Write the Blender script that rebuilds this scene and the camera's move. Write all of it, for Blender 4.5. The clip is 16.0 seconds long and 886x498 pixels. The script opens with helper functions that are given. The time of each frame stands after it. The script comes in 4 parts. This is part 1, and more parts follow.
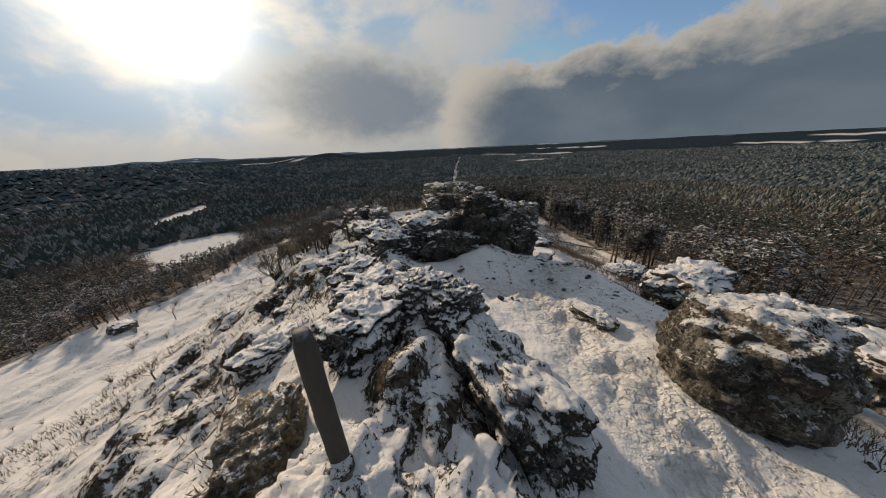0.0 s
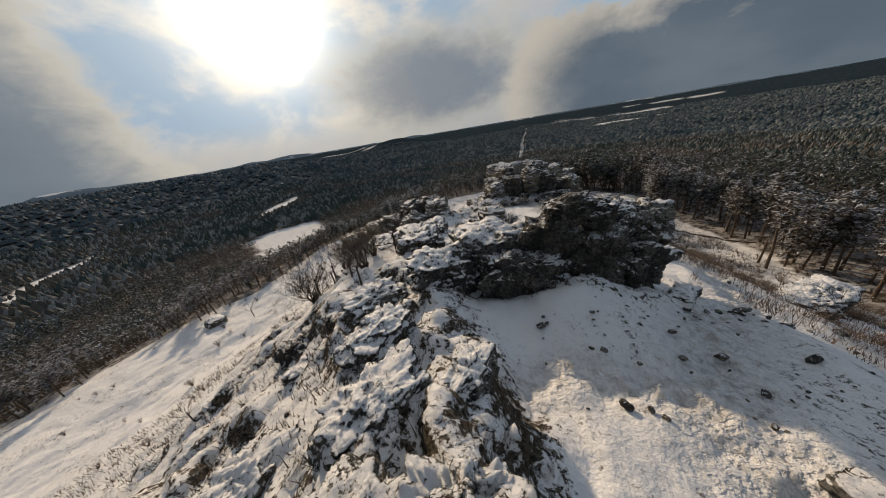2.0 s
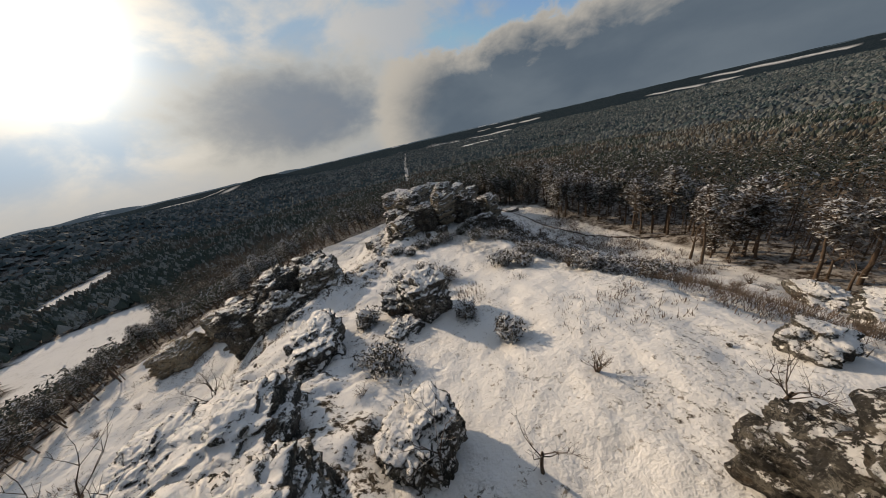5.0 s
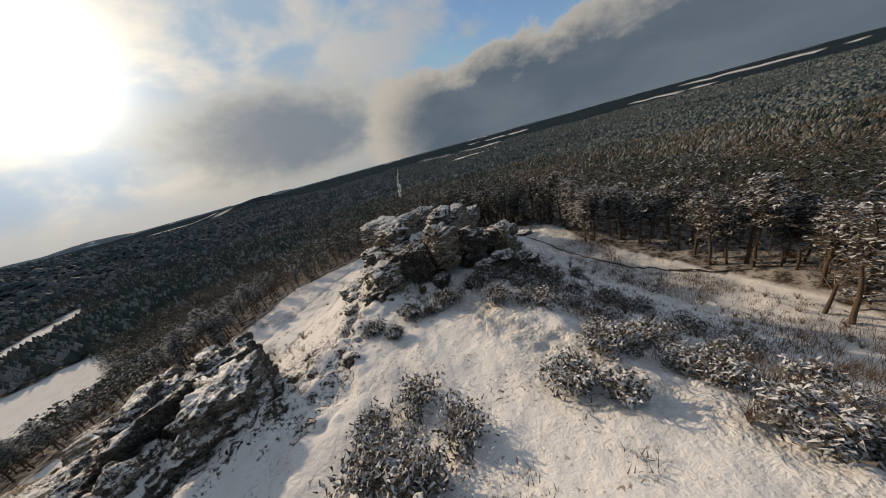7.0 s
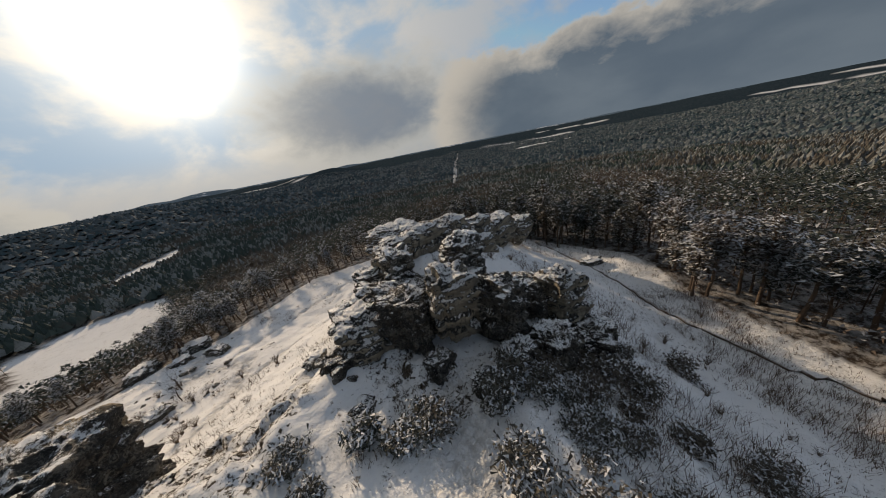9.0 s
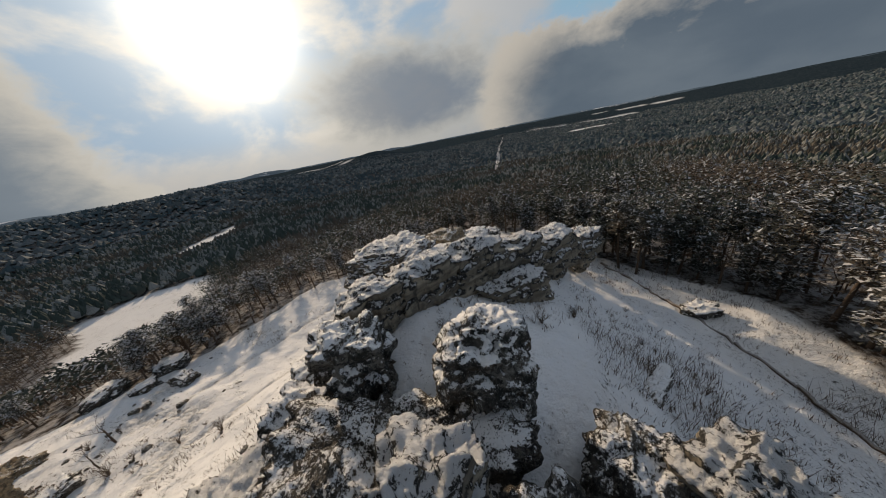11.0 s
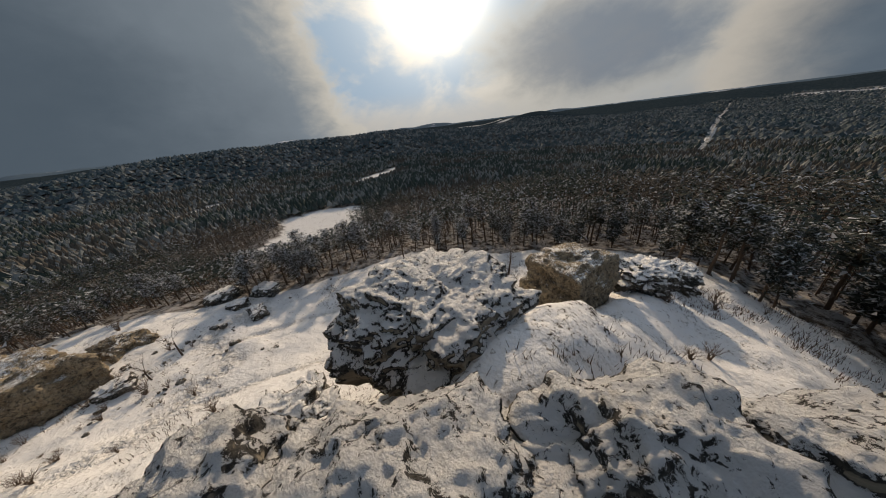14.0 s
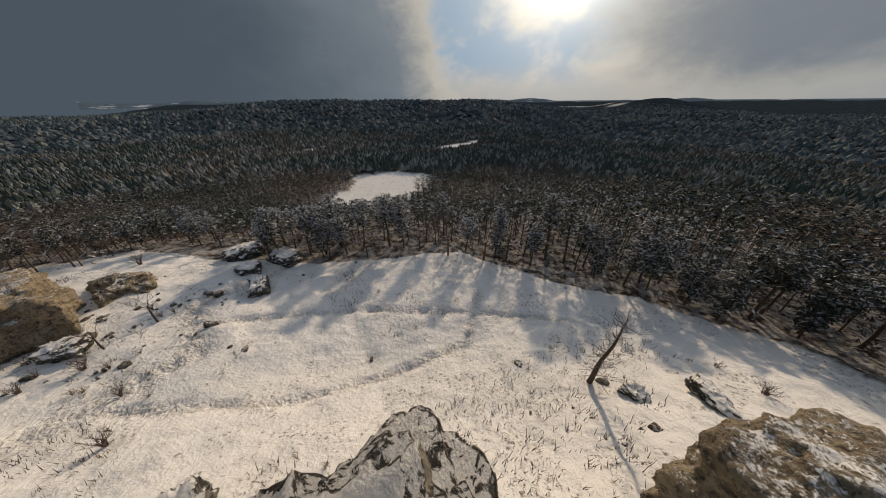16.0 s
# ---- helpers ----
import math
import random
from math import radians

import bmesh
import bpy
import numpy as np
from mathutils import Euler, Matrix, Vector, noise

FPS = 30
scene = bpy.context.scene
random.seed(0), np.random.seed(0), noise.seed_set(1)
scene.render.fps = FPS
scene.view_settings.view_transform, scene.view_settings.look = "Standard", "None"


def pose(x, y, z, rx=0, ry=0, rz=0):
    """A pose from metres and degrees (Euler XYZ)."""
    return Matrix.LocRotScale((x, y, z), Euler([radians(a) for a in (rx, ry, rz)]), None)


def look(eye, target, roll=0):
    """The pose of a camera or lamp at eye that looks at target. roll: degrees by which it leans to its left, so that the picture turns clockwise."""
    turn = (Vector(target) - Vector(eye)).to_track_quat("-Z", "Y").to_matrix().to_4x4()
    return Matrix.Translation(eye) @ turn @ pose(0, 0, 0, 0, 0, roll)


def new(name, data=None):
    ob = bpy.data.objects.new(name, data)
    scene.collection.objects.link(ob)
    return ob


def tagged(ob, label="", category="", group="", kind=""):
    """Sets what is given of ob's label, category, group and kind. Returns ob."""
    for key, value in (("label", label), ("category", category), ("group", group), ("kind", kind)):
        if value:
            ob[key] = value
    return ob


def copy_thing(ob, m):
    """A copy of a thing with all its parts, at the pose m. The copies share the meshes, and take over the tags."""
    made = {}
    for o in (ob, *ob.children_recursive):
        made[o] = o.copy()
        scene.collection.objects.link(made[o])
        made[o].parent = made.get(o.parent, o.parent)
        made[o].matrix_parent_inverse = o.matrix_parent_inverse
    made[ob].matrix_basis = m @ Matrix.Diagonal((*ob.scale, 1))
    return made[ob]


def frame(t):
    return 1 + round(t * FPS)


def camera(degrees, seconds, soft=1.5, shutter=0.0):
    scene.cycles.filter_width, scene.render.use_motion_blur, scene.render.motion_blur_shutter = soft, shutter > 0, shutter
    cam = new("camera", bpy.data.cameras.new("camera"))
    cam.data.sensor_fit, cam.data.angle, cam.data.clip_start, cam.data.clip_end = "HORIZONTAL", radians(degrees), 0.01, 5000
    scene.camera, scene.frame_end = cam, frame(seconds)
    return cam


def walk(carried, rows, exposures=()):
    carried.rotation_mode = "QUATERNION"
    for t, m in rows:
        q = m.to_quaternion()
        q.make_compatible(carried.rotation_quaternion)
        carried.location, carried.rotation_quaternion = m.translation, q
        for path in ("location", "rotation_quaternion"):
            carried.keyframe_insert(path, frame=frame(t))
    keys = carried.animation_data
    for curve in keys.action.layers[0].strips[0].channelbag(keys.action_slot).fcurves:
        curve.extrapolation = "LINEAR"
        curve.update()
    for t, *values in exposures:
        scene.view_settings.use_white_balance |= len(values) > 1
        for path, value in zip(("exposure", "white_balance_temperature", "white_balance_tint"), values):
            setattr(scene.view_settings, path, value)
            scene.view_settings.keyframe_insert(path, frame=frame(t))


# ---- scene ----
cam = camera(119.9, 16.0, soft=1.0)
PATH = [
    (0, (0.293, 1.228, 24.077), (0.266, 3.09, 23.347), -2.9),
    (0.5, (0.547, 2.363, 24.175), (0.292, 4.191, 23.405), -4.7),
    (1, (0.542, 3.752, 24.213), (0.141, 5.544, 23.42), -6.3),
    (1.5, (0.513, 5.28, 24.287), (0.008, 7.037, 23.475), -8.1),
    (2, (0.134, 7.137, 24.329), (-0.39, 8.883, 23.506), -9.6),
    (2.5, (-0.39, 9.087, 24.276), (-0.868, 10.839, 23.436), -10.3),
    (3, (-0.952, 11.327, 24.127), (-1.318, 13.099, 23.274), -10.9),
    (3.5, (-1.484, 13.521, 23.9), (-1.689, 15.318, 23.049), -11.2),
    (4, (-1.857, 16.012, 23.565), (-1.876, 17.828, 22.728), -11.6),
    (4.5, (-1.977, 18.351, 23.312), (-1.84, 20.173, 22.499), -12.2),
    (4.7, (-1.923, 19.388, 23.289), (-1.738, 21.209, 22.482), -12.3),
    (6.8, (-0.087, 31.241, 22.888), (0.209, 33.083, 22.167), -15.7),
    (7, (0.254, 32.265, 22.881), (0.527, 34.113, 22.166), -15.5),
    (7.5, (1.392, 34.581, 22.878), (1.579, 36.442, 22.171), -15.1),
    (8, (2.619, 36.958, 22.846), (2.697, 38.829, 22.143), -14.1),
    (8.5, (3.641, 39.48, 22.74), (3.618, 41.348, 22.028), -12.8),
    (9, (4.414, 42.149, 22.569), (4.302, 44.009, 21.841), -11.4),
    (9.2, (4.616, 43.237, 22.526), (4.478, 45.089, 21.784), -10.9),
    (11.3, (5.482, 53.912, 21.937), (5.008, 55.691, 21.157), -11.2),
    (11.5, (5.515, 54.707, 21.88), (4.992, 56.471, 21.095), -10.9),
    (12, (5.525, 56.621, 21.649), (4.866, 58.334, 20.852), -9.9),
    (12.5, (5.331, 58.366, 21.341), (4.536, 60.012, 20.529), -9.0),
    (13, (4.934, 60.254, 21.007), (3.975, 61.802, 20.179), -8.5),
    (13.5, (4.263, 62.134, 20.703), (3.152, 63.564, 19.855), -8.1),
    (14, (3.388, 64.043, 20.397), (2.14, 65.342, 19.529), -7.1),
    (14.5, (2.263, 65.775, 20.047), (0.916, 66.954, 19.155), -5.8),
    (15, (0.698, 67.548, 19.609), (-0.724, 68.604, 18.68), -3.9),
    (15.5, (-1.118, 69.007, 19.134), (-2.582, 69.968, 18.168), -2.1),
    (16, (-2.827, 70.795, 18.904), (-4.319, 71.679, 17.907), -0.4),
]
walk(cam, [(t, look(eye, target, roll)) for t, eye, target, roll in PATH], [(0, 0.0), (11, 0.0), (14, -0.06), (16, -0.18)])

# ---- light ----
SUN_AZ, SUN_EL = -40.0, 21.0
sun_dir = Vector((math.sin(radians(SUN_AZ)) * math.cos(radians(SUN_EL)), math.cos(radians(SUN_AZ)) * math.cos(radians(SUN_EL)), math.sin(radians(SUN_EL))))
sun = new("sun", bpy.data.lights.new("sun", "SUN"))
sun.data.energy, sun.data.angle, sun.data.color = 3.3, radians(1.5), (1.0, 0.775, 0.54)
sun.matrix_world = look((0, 0, 80), Vector((0, 0, 80)) - sun_dir)


class Nodes:
    """A small helper that adds and links shader nodes."""

    def __init__(self, tree):
        self.t = tree
        tree.nodes.clear()

    def add(self, kind, **inputs):
        n = self.t.nodes.new(kind)
        for key, v in inputs.items():
            self.put(n.inputs[key.replace("_", " ")], v)
        return n

    def put(self, socket, v):
        if isinstance(v, bpy.types.NodeSocket):
            self.t.links.new(v, socket)
        else:
            socket.default_value = v

    def math(self, op, a, b=0.0, c=0.0, clamp=False):
        n = self.t.nodes.new("ShaderNodeMath")
        n.operation, n.use_clamp = op, clamp
        for k, v in enumerate((a, b, c)):
            self.put(n.inputs[k], v)
        return n.outputs[0]

    def mix(self, f, a, b, how="MIX"):
        n = self.t.nodes.new("ShaderNodeMix")
        n.data_type, n.blend_type = "RGBA", how
        self.put(n.inputs[0], f)
        for k, v in ((6, a), (7, b)):
            self.put(n.inputs[k], (*v, 1) if isinstance(v, tuple) and len(v) == 3 else v)
        return n.outputs[2]

    def noise(self, vec, scale, detail=4.0, rough=0.55, dist=0.0):
        n = self.add("ShaderNodeTexNoise", Scale=scale, Detail=detail, Roughness=rough, Distortion=dist)
        if vec is not None:
            self.put(n.inputs["Vector"], vec)
        return n.outputs["Fac"]

    def ramp(self, v, lo, hi, a=0.0, b=1.0, smooth=True):
        n = self.t.nodes.new("ShaderNodeMapRange")
        n.interpolation_type = "SMOOTHSTEP" if smooth else "LINEAR"
        for k, x in enumerate((v, lo, hi, a, b)):
            self.put(n.inputs[k], x)
        return n.outputs[0]

    def dot(self, a, d):
        n = self.t.nodes.new("ShaderNodeVectorMath")
        n.operation = "DOT_PRODUCT"
        self.put(n.inputs[0], a)
        n.inputs[1].default_value = d
        return n.outputs["Value"]

    def stretch(self, vec, s):
        n = self.t.nodes.new("ShaderNodeVectorMath")
        n.operation = "MULTIPLY"
        self.put(n.inputs[0], vec)
        n.inputs[1].default_value = s
        return n.outputs[0]


def heading(az, el):
    a, e = radians(az), radians(el)
    return (math.sin(a) * math.cos(e), math.cos(a) * math.cos(e), math.sin(e))


world = bpy.data.worlds.new("sky")
scene.world = world
world.use_nodes = True
N = Nodes(world.node_tree)
d = N.add("ShaderNodeTexCoord").outputs["Generated"]
sky = N.add("ShaderNodeTexSky")
sky.sky_type, sky.sun_disc = "NISHITA", False
sky.sun_elevation, sky.sun_rotation = radians(SUN_EL), radians(SUN_AZ)
sky.air_density, sky.dust_density, sky.ozone_density = 1.0, 0.6, 2.0
blue = N.mix(1.0, sky.outputs[0], (0.115, 0.12, 0.125), "MULTIPLY")
blue = N.mix(1.0, blue, (0.31, 0.42, 0.54), "DARKEN")
xyz = N.add("ShaderNodeSeparateXYZ", Vector=d)
height = xyz.outputs["Z"]
# cloud banks by heading and height in degrees
az = N.math("MULTIPLY", N.math("ARCTAN2", xyz.outputs["X"], xyz.outputs["Y"]), 57.2958)
el = N.math("MULTIPLY", N.math("ARCSINE", height), 57.2958)
puffs = N.math("SUBTRACT", N.noise(N.stretch(d, (1, 1, 1.8)), 5.5, 8.0, 0.58, 0.25), 0.5)
swell = N.math("SUBTRACT", N.noise(N.stretch(d, (1, 1, 1.6)), 1.9, 4.0, 0.5, 0.2), 0.5)
wisps = N.noise(N.stretch(d, (1, 1, 2.2)), 2.6, 7.0, 0.52, 0.2)
near_sun = N.math("MAXIMUM", N.dot(d, heading(SUN_AZ, SUN_EL)), 0.0)
curls = N.math("SUBTRACT", N.noise(N.stretch(d, (1, 1, 1.5)), 13.0, 9.0, 0.62, 0.35), 0.5)
rag = N.math("ADD", N.math("ADD", N.math("MULTIPLY", puffs, 9.0), N.math("MULTIPLY", swell, 6.0)), N.math("MULTIPLY", curls, 7.0))
# the long bank to the right, its upper edge rising
edge_r = N.math("SUBTRACT", N.math("ADD", N.math("MULTIPLY", N.math("SUBTRACT", az, 4.0), 0.02), 14.0), N.math("ADD", el, rag))
side_r = N.math("ADD", N.math("SUBTRACT", N.math("ADD", az, 1.0), N.math("MULTIPLY", N.ramp(el, 4.0, 15.0), 5.0)), N.math("MULTIPLY", rag, 0.7))
bank_r = N.math("MULTIPLY", N.ramp(edge_r, -0.6, 1.4), N.ramp(side_r, -2.0, 2.5))
core_r = N.math("MULTIPLY", N.ramp(edge_r, 0.0, 5.5, 0.0, 1.0, False), N.ramp(side_r, 0.0, 14.0))
# the grey cloud beside the sun
u = N.math("DIVIDE", N.math("ADD", az, 13.0), 19.0)
v = N.math("DIVIDE", N.math("SUBTRACT", el, 9.0), 8.5)
blob = N.math("SUBTRACT", N.math("SUBTRACT", 1.0, N.math("SQRT", N.math("ADD", N.math("MULTIPLY", u, u), N.math("MULTIPLY", v, v)))), N.math("MULTIPLY", rag, 0.07))
mid = N.ramp(blob, -0.40, 0.30)
# the dark bank to the left
edge_l = N.math("ADD", N.math("SUBTRACT", N.math("SUBTRACT", -60.0, az), N.math("MULTIPLY", N.math("SUBTRACT", el, 12.0), 0.3)), N.math("MULTIPLY", rag, 1.0))
bank_l = N.ramp(edge_l, -1.2, 3.0)
core_l = N.ramp(edge_l, 0.0, 10.0)
tufts_ = N.noise(N.stretch(d, (1, 1, 1.5)), 4.4, 8.0, 0.56, 0.3)
veil = N.ramp(N.math("ADD", N.math("ADD", N.math("MULTIPLY", wisps, 0.45), N.math("MULTIPLY", tufts_, 0.55)), N.math("MULTIPLY", N.math("POWER", near_sun, 6.0), N.ramp(az, -12.0, 12.0, 0.03, -0.10))), 0.45, 0.60)
cream = N.mix(N.math("POWER", near_sun, 4.0), (0.34, 0.38, 0.43), (0.76, 0.70, 0.61))
seen = N.mix(veil, blue, cream)
low = N.ramp(el, 7.0, 0.5)
seen = N.mix(N.math("MULTIPLY", low, 0.85), seen, N.mix(N.math("POWER", near_sun, 3.0), (0.20, 0.235, 0.285), (0.52, 0.49, 0.445)))
seen = N.mix(N.math("MULTIPLY", mid, 0.92), seen, N.mix(N.ramp(blob, -0.1, 0.65), (0.48, 0.46, 0.41), (0.185, 0.21, 0.245)))
seen = N.mix(bank_r, seen, N.mix(core_r, (0.50, 0.46, 0.40), N.mix(N.ramp(wisps, 0.35, 0.7), (0.098, 0.128, 0.163), (0.143, 0.175, 0.207))))
seen = N.mix(bank_l, seen, N.mix(core_l, (0.56, 0.52, 0.45), N.mix(N.ramp(N.math("ADD", edge_l, N.math("MULTIPLY", swell, 24.0)), 6.0, 40.0), (0.19, 0.225, 0.26), (0.078, 0.103, 0.130))))
seen = N.mix(N.ramp(height, 0.60, 0.85), seen, (0.25, 0.27, 0.30))
disc = N.math("ADD", N.math("MULTIPLY", N.math("POWER", near_sun, 220.0), 4.2), N.math("ADD", N.math("MULTIPLY", N.math("POWER", near_sun, 60.0), 0.8), N.math("MULTIPLY", N.math("POWER", near_sun, 14.0), 0.14)))
glow = N.mix(1.0, N.add("ShaderNodeCombineColor", Red=disc, Green=disc, Blue=disc).outputs[0], (1.0, 0.89, 0.71), "MULTIPLY")
seen = N.mix(1.0, seen, glow, "ADD")
back = N.add("ShaderNodeBackground", Color=seen, Strength=1.0)
out = N.add("ShaderNodeOutputWorld", Surface=back.outputs[0])


# ---- noise for shapes ----
def hashed(ix, iy, iz, seed):
    h = (ix * 374761393 + iy * 668265263 + iz * 2147483647 + seed * 974711) & 0xFFFFFFFF
    h = ((h ^ (h >> 13)) * 1274126177) & 0xFFFFFFFF
    h = ((h ^ (h >> 16)) * 2246822519) & 0xFFFFFFFF
    return ((h ^ (h >> 15)) & 0xFFFFFF) / float(0xFFFFFF)


def vnoise(x, y, z=0.0, seed=0):
    """Smooth value noise, -1 to 1."""
    x, y, z = np.broadcast_arrays(np.asarray(x, float), np.asarray(y, float), np.asarray(z, float))
    fx, fy, fz = np.floor(x), np.floor(y), np.floor(z)
    ix, iy, iz = fx.astype(np.int64), fy.astype(np.int64), fz.astype(np.int64)
    u, v, w = x - fx, y - fy, z - fz
    u, v, w = (t * t * t * (t * (t * 6 - 15) + 10) for t in (u, v, w))
    total = 0.0
    for a in (0, 1):
        for b in (0, 1):
            for c in (0, 1):
                k = (u if a else 1 - u) * (v if b else 1 - v) * (w if c else 1 - w)
                total = total + k * hashed(ix + a, iy + b, iz + c, seed)
    return total * 2 - 1


def fbm(x, y, z=0.0, seed=0, octaves=4, gain=0.5):
    total, amp, f = 0.0, 1.0, 1.0
    for o in range(octaves):
        total = total + amp * vnoise(x * f + 17.3 * o, y * f + 9.1 * o, z * f, seed + o)
        amp, f = amp * gain, f * 2.03
    return total


def ridged(x, y, z=0.0, seed=0, octaves=4):
    total, amp, f = 0.0, 1.0, 1.0
    for o in range(octaves):
        total = total + amp * (1 - 2 * np.abs(vnoise(x * f + 5.7 * o, y * f + 3.3 * o, z * f, seed + o)))
        amp, f = amp * 0.5, f * 2.1
    return total


def billow(x, y, z=0.0, seed=0, octaves=3):
    """Rounded lumps parted by sharp crevices."""
    total, amp, f = 0.0, 1.0, 1.0
    for o in range(octaves):
        total = total + amp * (np.abs(vnoise(x * f + 2.9 * o, y * f + 7.7 * o, z * f, seed + o)) - 0.25)
        amp, f = amp * 0.52, f * 2.1
    return total


def broken(p, cell, seed):
    """Splits a surface into angular pieces: each piece tilts and stands proud by its own amount, with clefts between."""
    q = p / cell + 0.25 * np.stack([vnoise(p[:, 0] / cell, p[:, 1] / cell, p[:, 2] / cell, seed + a) for a in (1, 2, 3)], 1)
    base = np.floor(q).astype(np.int64)
    d1, d2 = np.full(len(q), 9.0), np.full(len(q), 9.0)
    away = np.zeros((len(q), 3))
    who = np.zeros((len(q), 3), np.int64)
    for a in (-1, 0, 1):
        for b_ in (-1, 0, 1):
            for c in (-1, 0, 1):
                k = base + np.array([a, b_, c])
                off = q - k - np.stack([hashed(k[:, 0], k[:, 1], k[:, 2], seed + j) for j in (5, 6, 7)], 1)
                dist = np.sqrt((off ** 2).sum(1))
                first = dist < d1
                d2 = np.where(first, d1, np.minimum(d2, dist))
                d1 = np.where(first, dist, d1)
                away = np.where(first[:, None], off, away)
                who = np.where(first[:, None], k, who)
    tilt = np.stack([hashed(who[:, 0], who[:, 1], who[:, 2], seed + j) - 0.5 for j in (11, 12, 13)], 1)
    lift = hashed(who[:, 0], who[:, 1], who[:, 2], seed + 14) - 0.5
    cleft = np.exp(-((d2 - d1) / 0.10) ** 2)
    return cell * (0.24 * lift + 0.48 * (tilt * away).sum(1) - 0.09 * cleft)


def smooth(t):
    t = np.clip(t, 0, 1)
    return t * t * (3 - 2 * t)


# ---- the lie of the land ----
STATION = [-15, 0, 8, 16, 24, 32, 40, 48, 56, 64, 72, 80, 90, 105]
CREST_X = [-1.5, -1.5, -1, -3.5, -6, -8, -9, -6, -2, 0, 1, 3, 5, 8]
CREST_Z = [19.5, 18.6, 19.2, 17.8, 16.4, 14.3, 12.2, 11.9, 12.6, 12.8, 11.8, 10.3, 7.5, 4]
SHELF_X = [10, 10, 10, 9, 10, 10, 8, 7, 7, 8, 9, 9, 9, 12]
SHELF_Z = [16.8, 16.8, 16.8, 16.4, 14.9, 13.6, 12.2, 11.6, 11.2, 11.2, 10.3, 9.0, 6.5, 3.8]
EAST_X = [35, 35, 34, 32, 32, 30, 28, 26, 24, 23, 21, 20, 20, 24]
EAST_Z = [7, 7, 7, 6.5, 6, 5, 4.2, 3.5, 3.0, 4, 4.6, 4.4, 4, 3.5]
WEST_X = [-34, -34, -34, -33, -30, -28, -26, -22, -19, -17, -15, -13, -10, -5]
WEST_Z = [7, 7, 7, 7, 6.8, 6.5, 6.3, 6.4, 6.4, 5.8, 4.6, 4.8, 4.4, 3.5]
HILLS = [(-480, 300, 130, 24), (-570, 110, 150, 30), (-430, 470, 130, 20), (-950, -150, 380, 30), (-1185, 2756, 280, 88), (-260, 760, 190, 30), (-1500, 1500, 500, 50), (170, 40, 110, 9), (1900, 900, 500, 18), (300, 3300, 500, 40), (-2600, 300, 700, 60), (2600, 2600, 600, 20)]


def land(x, y):
    """The smooth height of the ground."""
    x, y = np.asarray(x, float), np.asarray(y, float)
    r = np.hypot(x, y - 45)
    far = np.interp(r, [0, 50, 95, 250, 420, 1200, 2500, 3300, 4600, 6500], [5, 3.5, -5, -19, -28, -40, -76, -48, 2, 12])
    for hx, hy, hs, hz in HILLS:
        far = far + hz * smooth((r - 160) / 400) * np.exp(-((x - hx) ** 2 + (y - hy) ** 2) / (2 * hs * hs))
    far = far - 6.0 * smooth(-x / 60) * np.exp(-(((r - 90) / 55) ** 2))
    far = far + smooth((r - 150) / 500) * 6 * fbm(x / 160, y / 160, 0, 77, 3)
    yy = np.clip(y, -15, 105)
    at = lambda knots: np.interp(yy, STATION, knots)
    cx, cz, sx, sz, ex, ez, wx, wz = (at(k) for k in (CREST_X, CREST_Z, SHELF_X, SHELF_Z, EAST_X, EAST_Z, WEST_X, WEST_Z))
    inner = cx + 3.6
    east = np.where(x < inner, sz + 0.4 + (cz - sz - 0.4) * (1 - smooth((x - cx) / 3.6)), np.where(x < sx, sz + 0.4 - 0.4 * (x - inner) / np.maximum(sx - inner, 0.5), ez + (sz - ez) * (1 - np.clip((x - sx) / (ex - sx), 0, 1)) ** 1.25))
    brow = np.interp(yy, [6, 17, 30, 40, 50], [0, 5.5, 6.5, 3, 0])
    west = wz + (cz - wz) * (1 - np.clip((cx - x - brow) / (cx - wx - brow), 0, 1)) ** 1.5 - 0.06 * np.minimum(cx - x, brow)
    core = np.where(x >= cx, east, west)
    for bx, by, bs, bz in ((-15.5, 46, 4.2, 3.0), (3.8, 62.5, 3.6, 1.5), (4.6, 58.4, 1.9, 1.3), (1.4, 70.0, 3.5, 2.7), (2.6, 17.2, 1.8, 1.3)):
        core = core + bz * np.exp(-((x - bx) ** 2 + (y - by) ** 2) / (2 * bs * bs))
    gone = np.maximum.reduce([(x - ex) / 70, (wx - x) / 52, (y - 105) / 60, (-15 - y) / 60, 0 * x])
    k = smooth(gone)
    return core * (1 - k) + far * k


CLEARINGS = [(-222, 214, 116, 50, 11), (-262, 80, 135, 48, 9), (-200, 38, 140, 34, 8), (400, 1170, 18, 150, 34), (690, 2040, 178, 210, 60), (1560, 1600, 118, 230, 70), (900, 2500, 170, 330, 60), (2400, 1900, 120, 300, 60), (520, 2600, 175, 160, 40), (-420, 2900, 170, 160, 30), (-2500, 900, 60, 500, 70), (-2300, 100, 80, 500, 60), (-700, -560, 80, 160, 35), (1500, 3200, 150, 500, 60), (3300, 1900, 120, 500, 80), (-1700, 2700, 150, 500, 50)]
MEADOW = [(-84, 64), (-80, 78), (-80, 94), (-84, 106), (-100, 119), (-115, 131), (-131, 121), (-131, 101), (-112, 92), (-100, 80)]
OPEN = [(-50, -70), (-48, 10), (-46, 26), (-40, 34), (-42, 54), (-33, 63), (-27, 75), (-23, 85), (-14, 89), (-9, 94), (0, 97), (10, 91), (19, 84), (27, 75), (28, 64), (31, 54), (32, 45), (29, 32), (27, 10), (27, -70)]


